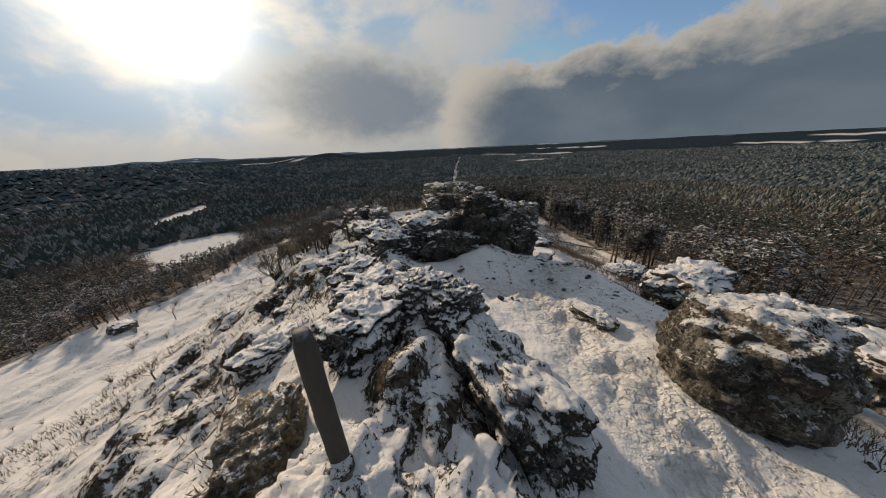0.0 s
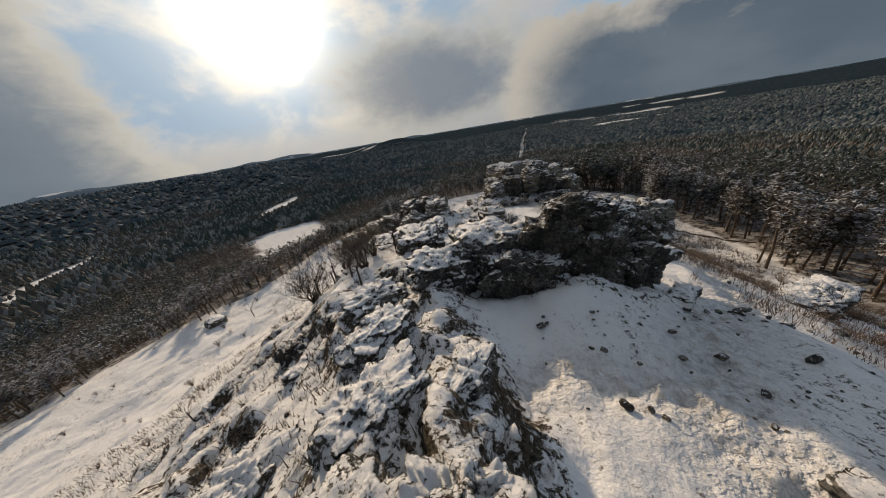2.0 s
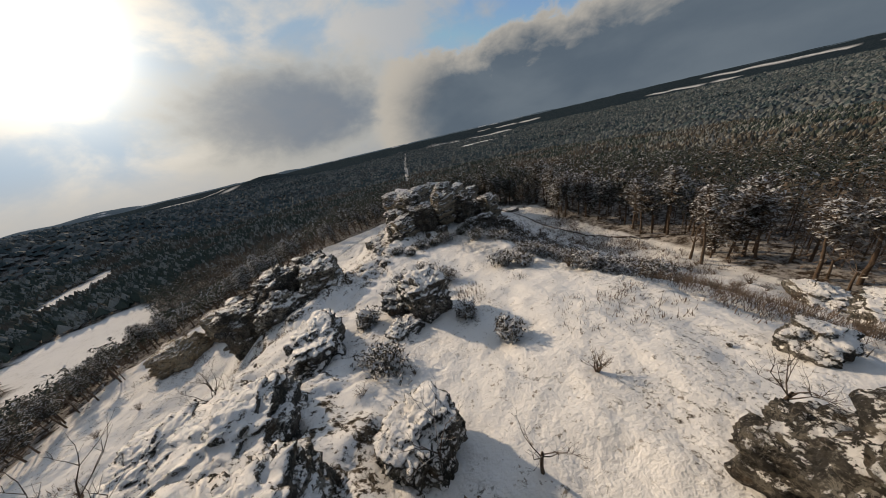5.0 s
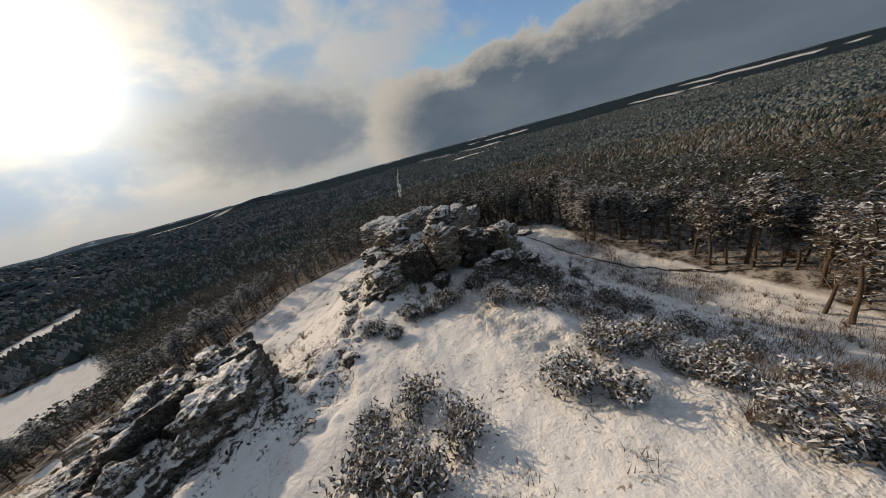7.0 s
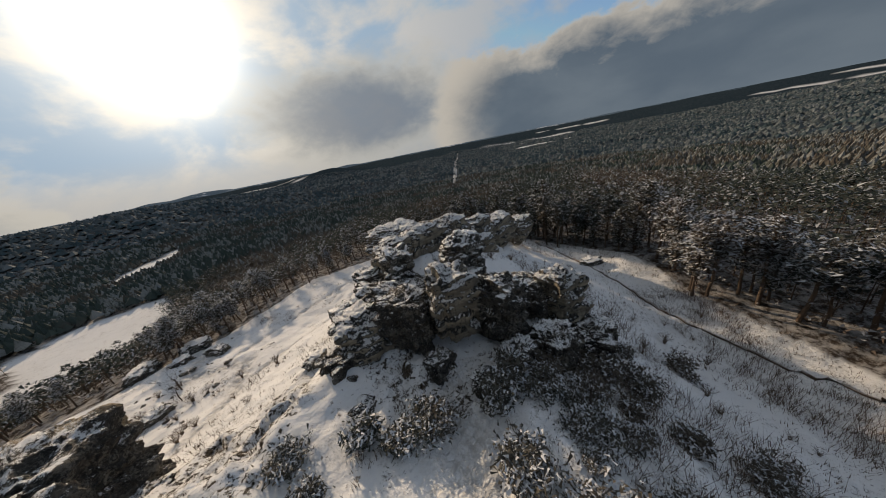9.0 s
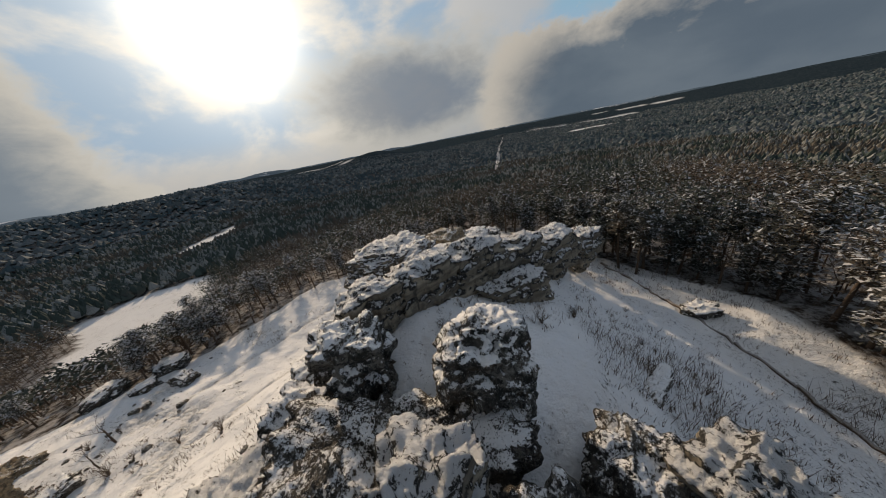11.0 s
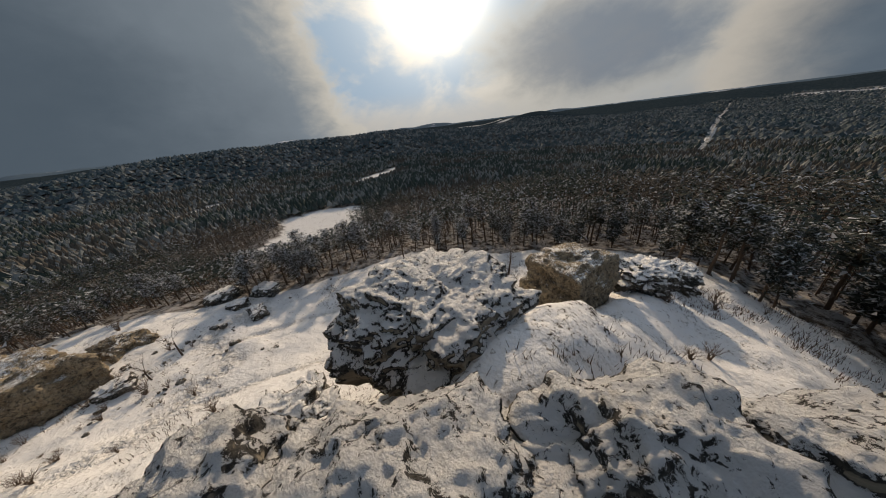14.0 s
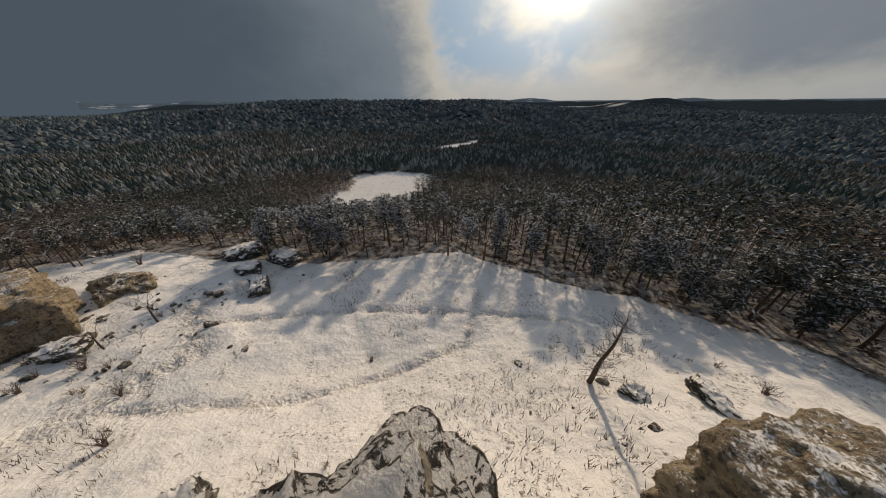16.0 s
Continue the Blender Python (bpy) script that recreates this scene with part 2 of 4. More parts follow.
def in_open(x, y, outline=None):
    outline = outline or OPEN
    inside = np.zeros(np.shape(x), bool)
    for (ax, ay), (bx, by) in zip(outline, outline[1:] + outline[:1]):
        if ay != by:
            inside ^= ((ay > y) != (by > y)) & (x < (bx - ax) * (y - ay) / (by - ay) + ax)
    return inside


def ride_x(y):
    """The middle of the straight ride cut through the far woods."""
    return 13.5 + 0.0665 * (y - 361)


def ride_half(y):
    return 1.3 + 0.0017 * (y - 361)


def clearing(x, y):
    """1 in the snowy clearings and along the cut line in the woods, 0 in the woods."""
    c = np.zeros(np.shape(x))
    for cx, cy, turn, a, b in CLEARINGS:
        t = radians(turn)
        u, v = (x - cx) * math.cos(t) + (y - cy) * math.sin(t), -(x - cx) * math.sin(t) + (y - cy) * math.cos(t)
        q = np.hypot(u / a, v / b) + 0.25 * fbm(u / a * 2, v / b * 2, 0, 5, 2)
        c = np.maximum(c, q < 1)
    c = np.maximum(c, in_open(x + 3 * fbm(x / 9, y / 9, 0, 15, 2), y + 3 * fbm(x / 9, y / 9, 0, 16, 2), MEADOW))
    return np.maximum(c, (np.abs(x - ride_x(y)) < ride_half(y) + 1.5) & (y > 355) & (y < 2600))


def rockiness(x, y):
    """Where bare limestone breaks through the snow along the crest."""
    yy = np.clip(y, -15, 105)
    cx = np.interp(yy, STATION, CREST_X)
    u = x - cx
    near = np.exp(-np.where(u < 0, (np.abs(u) / np.interp(yy, [-15, 5, 32, 44], [16, 17, 15, 8])) ** 4, (u / 2.8) ** 2))
    along = np.interp(yy, [-15, 13, 19, 32, 40, 46, 56, 76, 82, 95, 105], [1, 1, 0.75, 0.5, 0.3, 0.6, 0.45, 0.2, 0.2, 0.1, 0])
    near = np.maximum(near * along, 0.75 * np.exp(-(((x - 3) / 8.0) ** 2 + ((y - 53) / 3.2) ** 2)))
    near = np.maximum(near, 0.55 * np.exp(-(((x - 3.4) / 3.6) ** 2 + ((y - 18.0) / 1.5) ** 2)))
    return np.clip(near * (0.92 + 0.9 * fbm(x / 3.2, y / 4.5, 0, 21, 4)), 0, 1)


def tracks(x, y):
    """Trodden paths through the snow, as depth 0 to 1."""
    total = np.zeros(np.shape(x))
    for pts, w in TRACKS:
        best = np.full(np.shape(x), 1e9)
        for (ax, ay), (bx, by) in zip(pts, pts[1:]):
            dx, dy = bx - ax, by - ay
            t = np.clip(((x - ax) * dx + (y - ay) * dy) / (dx * dx + dy * dy), 0, 1)
            best = np.minimum(best, np.hypot(x - ax - t * dx, y - ay - t * dy))
        total = np.maximum(total, np.exp(-(best / w) ** 2))
    return total


TRACKS = [
    ([(7.5, -5), (6.2, 4), (5.6, 9), (5.2, 13), (7, 16), (11, 20), (13, 27), (10, 34), (7, 40), (4, 46), (3, 51)], 1.5),
    ([(5.2, 13), (1.5, 13.5), (0, 12.5)], 0.8),
    ([(-29, 68), (-25, 62), (-19.5, 63), (-16.5, 58), (-14, 50)], 0.8),
    ([(-22, 64), (-20, 72), (-13, 82), (-10, 86)], 0.35),
    ([(-17, 60), (-13.5, 67), (-12.5, 73), (-12, 78), (-16, 82)], 0.35),
]


def detail(x, y, base):
    """The ground with its rock, drifts and footprints."""
    rk = rockiness(x, y)
    rock = np.zeros(np.shape(x))
    on = rk > 0.02
    flat = np.stack([x[on], y[on], base[on] * 0.6], -1)
    rock[on] = 0.95 * broken(flat, 1.7, 31) + 0.85 * broken(flat, 0.75, 35) + 0.3 * billow(x[on] / 1.9 + y[on] / 6, y[on] / 2.3, 0, 31, 4)
    rock = rock + 0.35 * ridged(x / 4.5, y / 5.5, 0, 33, 2) + 0.25 * np.maximum(vnoise(x / 0.6, y / 0.8, 0, 36), 0)
    drift = 0.22 * fbm(x / 5, y / 7, 0, 41, 3) + 0.085 * fbm(x / 0.9, y / 1.2, 0, 43, 3)
    tr = tracks(x, y)
    feet = tr * (-0.15 + 0.17 * vnoise(x / 0.42, y / 0.42, 0, 51))
    near = smooth((140 - np.hypot(x, y - 45)) / 60)
    return base + near * (rk * rock * 1.1 + drift * (1 - 0.6 * rk) + feet), rk, tr


def ground_height(x, y):
    return float(land(x, y)) + 0.15 * float(fbm(x / 5, y / 7, 0, 41, 3))


# ---- materials ----
def shader(name):
    m = bpy.data.materials.new(name)
    m.use_nodes = True
    n = Nodes(m.node_tree)
    bsdf = n.add("ShaderNodeBsdfPrincipled")
    n.add("ShaderNodeOutputMaterial", Surface=bsdf.outputs[0])
    place = n.add("ShaderNodeNewGeometry")
    return m, n, bsdf, place.outputs["Position"], n.add("ShaderNodeSeparateXYZ", Vector=place.outputs["Normal"]).outputs["Z"]


def bump(n, bsdf, h, strength, distance):
    b = n.add("ShaderNodeBump", Strength=strength, Distance=distance, Height=h)
    n.put(bsdf.inputs["Normal"], b.outputs[0])


SNOW = (0.82, 0.805, 0.785)


def limestone(name, light, darkc, warm, snow_at, wide=1.3, small=3.0, scale=4.6, relief=0.34, lichen=(0.36, 0.34, 0.295)):
    """Weathered limestone: pale clean faces, dark lichen, brown tufts, and snow where it can lie."""
    m, n, b, p, up = shader(name)
    patches = n.noise(p, 0.55, 5, 0.6, 0.6)
    grain = n.noise(p, 5.0, 6, 0.65)
    fine_ = n.noise(p, 13.0, 6, 0.72)
    tall = n.noise(n.stretch(p, (2.2, 2.2, 0.35)), 1.0, 5, 0.6, 0.3)
    c = n.mix(n.ramp(tall, 0.40, 0.62), light, darkc)
    c = n.mix(n.ramp(patches, 0.50, 0.66), c, darkc)
    c = n.mix(n.math("MULTIPLY", n.ramp(n.noise(p, 1.7, 4, 0.6), 0.52, 0.66), 0.75), c, warm)
    c = n.mix(n.math("MULTIPLY", n.ramp(grain, 0.48, 0.60), 0.75), c, (0.024, 0.022, 0.019))
    crust = n.math("ADD", n.math("MULTIPLY", n.noise(p, 7.5, 9, 0.80, 0.5), 0.7), n.math("MULTIPLY", n.noise(p, 1.2, 3, 0.5), 0.3))
    c = n.mix(n.math("MULTIPLY", n.ramp(crust, 0.51, 0.545), 0.8), c, lichen)
    c = n.mix(n.math("MULTIPLY", n.ramp(fine_, 0.52, 0.70), 0.42), c, (0.34, 0.32, 0.28))
    broad = n.math("MULTIPLY", n.math("SUBTRACT", n.noise(p, 0.9, 4, 0.6), 0.5), wide * 0.8)
    speck = n.math("MULTIPLY", n.math("SUBTRACT", n.noise(p, scale * 1.6, 9, 0.74, 0.4), 0.5), small * 0.62)
    dots = n.math("MULTIPLY", n.math("SUBTRACT", n.noise(p, 15.0, 7, 0.72, 0.5), 0.5), 1.9)
    lie = n.math("ADD", n.math("ADD", up, dots), n.math("ADD", broad, speck))
    s = n.ramp(lie, snow_at + 0.16, snow_at + 0.22)
    dust = n.math("ADD", n.math("MULTIPLY", up, 0.22), n.noise(p, 6.0, 9, 0.80, 0.8))
    s = n.math("MAXIMUM", s, n.ramp(dust, 0.765, 0.79))
    c = n.mix(s, c, SNOW)
    n.put(b.inputs["Base Color"], c)
    n.put(b.inputs["Roughness"], n.ramp(s, 0, 1, 0.92, 0.6))
    knobs = n.add("ShaderNodeTexVoronoi", Vector=p, Scale=2.6)
    pits = n.add("ShaderNodeTexVoronoi", Vector=p, Scale=9.0)
    crack = n.math("ADD", n.math("ADD", n.noise(p, 4.0, 9, 0.72), n.math("MULTIPLY", knobs.outputs["Distance"], -0.55)), n.math("MULTIPLY", pits.outputs["Distance"], -0.22))
    bump(n, b, n.math("ADD", n.math("MULTIPLY", crack, n.ramp(s, 0, 1, 1.0, 0.25)), n.math("MULTIPLY", s, 0.22)), 1.0, relief)
    return m


rock_mat = limestone("limestone", (0.125, 0.112, 0.094), (0.030, 0.033, 0.028), (0.10, 0.068, 0.038), 0.46)
black_mat = limestone("black_lichened_limestone", (0.10, 0.088, 0.072), (0.030, 0.027, 0.023), (0.085, 0.058, 0.034), 0.73, 2.0, 2.6, 3.2, 0.45, (0.26, 0.235, 0.19))
lump_mat = limestone("grey_lichened_limestone", (0.20, 0.18, 0.145), (0.045, 0.040, 0.033), (0.11, 0.075, 0.042), 0.58, 1.6, 2.8, 3.8, 0.42, (0.46, 0.43, 0.36))

# bare beige faces with faint beds, black lichen where the rock leans back, snow on top
pale_mat, n, b, p, up = shader("pale_limestone")
bed = n.noise(n.stretch(p, (0.25, 0.25, 2.6)), 1.0, 6, 0.62, 0.25)
mott = n.noise(p, 0.8, 6, 0.65, 0.3)
run = n.noise(n.stretch(p, (3.0, 3.0, 0.22)), 1.0, 5, 0.65, 0.2)
c = n.mix(n.ramp(bed, 0.36, 0.62), (0.40, 0.345, 0.255), (0.20, 0.168, 0.122))
c = n.mix(n.math("MULTIPLY", n.ramp(mott, 0.48, 0.64), 0.7), c, (0.105, 0.092, 0.074))
c = n.mix(n.math("MULTIPLY", n.ramp(run, 0.52, 0.66), 0.75), c, (0.045, 0.040, 0.034))
c = n.mix(n.math("MULTIPLY", n.ramp(n.noise(p, 14.0, 5, 0.7), 0.52, 0.70), 0.35), c, (0.09, 0.08, 0.065))
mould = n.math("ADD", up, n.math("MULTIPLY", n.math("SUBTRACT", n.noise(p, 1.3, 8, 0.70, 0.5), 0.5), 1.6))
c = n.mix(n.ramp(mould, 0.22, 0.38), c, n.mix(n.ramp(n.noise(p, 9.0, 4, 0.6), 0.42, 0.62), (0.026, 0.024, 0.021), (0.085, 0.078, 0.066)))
lie = n.math("ADD", up, n.math("ADD", n.math("MULTIPLY", n.math("SUBTRACT", n.noise(p, 0.8, 4, 0.6), 0.5), 1.0), n.math("MULTIPLY", n.math("SUBTRACT", n.noise(p, 5.4, 10, 0.78, 0.6), 0.5), 3.2)))
s = n.ramp(lie, 0.63, 0.69)
n.put(b.inputs["Base Color"], n.mix(s, c, SNOW))
n.put(b.inputs["Roughness"], n.ramp(s, 0, 1, 0.92, 0.6))
rugged = n.math("MULTIPLY", n.noise(p, 4.0, 9, 0.72), n.ramp(mould, 0.25, 0.55, 0.30, 1.0))
bump(n, b, n.math("ADD", n.math("ADD", rugged, n.math("MULTIPLY", bed, 0.5)), n.math("MULTIPLY", s, 0.28)), 1.0, 0.28)
brown_mat = limestone("lichened_limestone", (0.17, 0.15, 0.12), (0.055, 0.048, 0.040), (0.15, 0.10, 0.055), 0.95)
tan_mat = limestone("tan_limestone", (0.36, 0.29, 0.19), (0.22, 0.17, 0.11), (0.26, 0.19, 0.11), 0.84, 1.3, 2.2, 3.6, 0.22, (0.42, 0.35, 0.24))

ground_mat, n, b, p, up = shader("snowy_ground")
rk = n.add("ShaderNodeAttribute")
rk.attribute_name = "rocky"
cov = n.add("ShaderNodeAttribute")
cov.attribute_name = "wooded"
tro = n.add("ShaderNodeAttribute")
tro.attribute_name = "trodden"
grain = n.noise(p, 4.5, 9, 0.76, 0.4)
coarse = n.noise(p, 1.1, 5, 0.62, 0.4)
rockc = n.mix(n.ramp(n.noise(p, 7.0, 6, 0.7), 0.40, 0.62), (0.17, 0.145, 0.115), (0.035, 0.031, 0.026))
rockc = n.mix(n.math("MULTIPLY", n.ramp(grain, 0.45, 0.62), 0.6), rockc, (0.13, 0.085, 0.045))
lie = n.math("ADD", up, n.math("ADD", n.math("MULTIPLY", n.math("SUBTRACT", coarse, 0.5), 1.2), n.math("MULTIPLY", n.math("SUBTRACT", grain, 0.5), 2.4)))
bare = n.ramp(lie, n.ramp(rk.outputs["Fac"], 0.0, 0.55, 0.30, 0.84, False), n.ramp(rk.outputs["Fac"], 0.0, 0.55, 0.22, 0.76, False))
snowc = n.mix(n.math("MULTIPLY", n.ramp(n.noise(p, 0.25, 4, 0.6), 0.35, 0.7), 0.25), SNOW, (0.72, 0.71, 0.70))
tuft = n.math("MULTIPLY", n.ramp(n.noise(p, 3.4, 8, 0.76), 0.585, 0.64), n.ramp(n.noise(p, 0.16, 3, 0.5), 0.38, 0.56))
snowc = n.mix(n.math("MULTIPLY", tuft, 0.8), snowc, (0.16, 0.12, 0.075))
# paths greyed for packed dirty snow and, painted in, the shade of footprints
snowc = n.mix(n.math("MULTIPLY", tro.outputs["Fac"], n.ramp(n.noise(p, 3.4, 5, 0.6), 0.40, 0.62, 0.15, 0.75)), snowc, (0.50, 0.475, 0.44))
rubble = n.math("MULTIPLY", n.ramp(n.noise(p, 5.0, 9, 0.80, 0.5), 0.555, 0.60), n.ramp(n.noise(p, 0.33, 4, 0.6, 0.4), 0.50, 0.60))
bare = n.math("MAXIMUM", bare, n.math("MULTIPLY", rubble, n.ramp(tro.outputs["Fac"], 0.0, 0.6, 1.0, 0.25)))
c = n.mix(bare, snowc, rockc)
litter = n.mix(n.ramp(n.noise(p, 0.9, 7, 0.75), 0.42, 0.60), (0.40, 0.38, 0.36), (0.055, 0.042, 0.032))
# far woodland in one dark tone, its blue being distance haze painted in
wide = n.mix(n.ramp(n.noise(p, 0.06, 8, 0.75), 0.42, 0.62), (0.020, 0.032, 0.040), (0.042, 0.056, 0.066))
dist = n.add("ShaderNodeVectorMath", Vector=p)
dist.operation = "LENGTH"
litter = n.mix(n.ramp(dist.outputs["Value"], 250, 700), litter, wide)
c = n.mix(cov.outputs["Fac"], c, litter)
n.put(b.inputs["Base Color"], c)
n.put(b.inputs["Roughness"], 1.0)
b.inputs["Specular IOR Level"].default_value = 0.0
steps_ = n.math("MULTIPLY", n.math("MULTIPLY", n.ramp(n.noise(p, 4.6, 3, 0.5), 0.40, 0.62), tro.outputs["Fac"]), -0.9)
bump(n, b, n.math("ADD", n.math("ADD", steps_, n.math("ADD", n.math("MULTIPLY", n.noise(p, 3.0, 6, 0.6), 1.2), n.math("MULTIPLY", n.noise(p, 11.0, 5, 0.65), 0.35))), n.math("MULTIPLY", bare, n.math("ADD", n.math("MULTIPLY", grain, 3.4), n.math("MULTIPLY", n.add("ShaderNodeTexVoronoi", Vector=p, Scale=2.8).outputs["Distance"], -1.6)))), 0.75, 0.12)


ride_mat, n, b, p, up = shader("ride_snow")
n.put(b.inputs["Base Color"], n.mix(n.ramp(n.noise(p, 0.08, 6, 0.7), 0.45, 0.62), (0.40, 0.40, 0.39), (0.10, 0.095, 0.085)))
n.put(b.inputs["Roughness"], 0.9)


def foliage(name, green, brown, snow_at, share, frost=(0.60, 0.61, 0.63)):
    """Needles or twigs that carry snow on their upper sides; stands differ in tone."""
    m, n, b, p, up = shader(name)
    rnd = n.add("ShaderNodeNewGeometry").outputs["Random Per Island"]
    who = n.add("ShaderNodeObjectInfo").outputs["Random"]
    stand_ = n.noise(p, 0.022, 4, 0.6)
    c = n.mix(n.ramp(n.math("ADD", n.math("ADD", n.math("MULTIPLY", rnd, 0.45), n.math("MULTIPLY", who, 0.35)), n.ramp(stand_, 0.40, 0.60, -0.45, 0.55)), 0.1, 1.0), green, brown)
    lie = n.math("ADD", up, n.math("MULTIPLY", n.math("SUBTRACT", n.noise(p, 2.2, 3, 0.6), 0.5), 1.4))
    lot = n.math("MULTIPLY", n.ramp(n.noise(p, 0.035, 3, 0.5), 0.35, 0.65, 0.45, 1.3), share)
    s = n.math("MULTIPLY", n.ramp(lie, snow_at, snow_at + 0.25), n.ramp(n.math("ADD", rnd, lot), 1.0, 1.10, 0.06, 1.0))
    n.put(b.inputs["Base Color"], n.mix(s, c, frost))
    n.put(b.inputs["Roughness"], 0.85)
    b.inputs["Specular IOR Level"].default_value = 0.08
    return m


needles = foliage("snowy_needles", (0.026, 0.033, 0.021), (0.075, 0.053, 0.034), 0.20, 0.42)
juniper = foliage("snowy_juniper", (0.030, 0.036, 0.022), (0.075, 0.058, 0.038), 0.15, 0.42)
woods_mat = foliage("woods", (0.034, 0.044, 0.031), (0.105, 0.074, 0.050), 0.25, 0.20, (0.45, 0.46, 0.47))
brush_mat = foliage("brushwood", (0.075, 0.052, 0.036), (0.14, 0.10, 0.075), 0.35, 0.25, (0.5, 0.5, 0.5))
# mid and far woods: pale blue distance haze is mixed into the base colours
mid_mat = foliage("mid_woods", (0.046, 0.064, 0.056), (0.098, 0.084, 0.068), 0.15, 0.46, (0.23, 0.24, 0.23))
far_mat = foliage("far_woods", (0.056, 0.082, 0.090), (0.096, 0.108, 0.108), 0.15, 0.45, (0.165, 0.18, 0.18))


def woody(name, a, bcol, snow):
    m, n, b, p, up = shader(name)
    c = n.mix(n.noise(n.stretch(p, (6, 6, 1.2)), 2.0, 5, 0.6), a, bcol)
    s = n.ramp(n.math("ADD", up, n.math("MULTIPLY", n.math("SUBTRACT", n.noise(p, 7, 3, 0.6), 0.5), 0.8)), 0.55, 0.8, 0, snow)
    n.put(b.inputs["Base Color"], n.mix(s, c, SNOW))
    n.put(b.inputs["Roughness"], 0.9)
    bump(n, b, n.noise(n.stretch(p, (12, 12, 2)), 3.0, 4, 0.6), 0.5, 0.02)
    return m


bark = woody("bark", (0.058, 0.041, 0.029), (0.13, 0.088, 0.058), 0.3)
twig_mat = woody("twigs", (0.10, 0.070, 0.048), (0.17, 0.125, 0.09), 0.35)
dark_twig = woody("dark_twigs", (0.05, 0.035, 0.026), (0.09, 0.065, 0.048), 0.5)
post_mat = woody("weathered_wood", (0.055, 0.048, 0.04), (0.10, 0.085, 0.07), 0.2)


# ---- building helpers ----
def mesh_object(name, verts, faces, mat, parent=None, label="", shade=True):
    me = bpy.data.meshes.new(name)
    me.from_pydata([tuple(v) for v in verts] if not isinstance(verts, np.ndarray) else verts.tolist(), [], faces if not isinstance(faces, np.ndarray) else faces.tolist())
    me.materials.append(mat)
    if shade:
        me.polygons.foreach_set("use_smooth", [True] * len(me.polygons))
    me.update()
    ob = new(name, me)
    if parent:
        ob.parent = parent
    if label:
        ob["label"] = label
    return ob


def thing(name, where, label, category, group="", turn=0.0):
    e = new(name)
    e.empty_display_size = 0.3
    e.matrix_world = pose(*where, 0, 0, turn)
    return tagged(e, label, category, group)


# ---- ground: one sheet to the horizon ----
def graded(lo, hi, step, far_lo, far_hi, grow=1.045):
    mid = list(np.arange(lo, hi + step / 2, step))
    up_, dn, s = [], [], step
    v = mid[-1]
    while v < far_hi:
        s *= grow
        v += s
        up_.append(v)
    s, v = step, mid[0]
    while v > far_lo:
        s *= grow
        v -= s
        dn.append(v)
    return np.array(dn[::-1] + mid + up_)


gx, gy = graded(-34, 22, 0.19, -5200, 5200), graded(-4, 90, 0.2, -900, 5200)
X, Y = np.meshgrid(gx, gy)
Z, RK, TR = detail(X, Y, land(X, Y))
WOOD = np.where(in_open(X, Y) | (clearing(X, Y) > 0), 0.0, 1.0)
nx, ny = len(gx), len(gy)
idx = np.arange(nx * ny).reshape(ny, nx)
quads = np.stack([idx[:-1, :-1], idx[:-1, 1:], idx[1:, 1:], idx[1:, :-1]], -1).reshape(-1, 4)
ground = mesh_object("ground", np.stack([X, Y, Z], -1).reshape(-1, 3), quads, ground_mat)
for key, field in (("rocky", RK), ("wooded", WOOD), ("trodden", TR)):
    ground.data.attributes.new(key, "FLOAT", "POINT").data.foreach_set("value", field.reshape(-1).astype(np.float32))
tagged(ground, "snow-covered rocky hilltop, trodden paths and wooded plain", "ground", kind="structure")


# ---- rocks ----
SPHERES = {}


def sphere(level):
    if level not in SPHERES:
        bm = bmesh.new()
        bmesh.ops.create_icosphere(bm, subdivisions=level, radius=1.0)
        SPHERES[level] = (np.array([v.co[:] for v in bm.verts]), np.array([[v.index for v in f.verts] for f in bm.faces]))
        bm.free()
    return SPHERES[level]


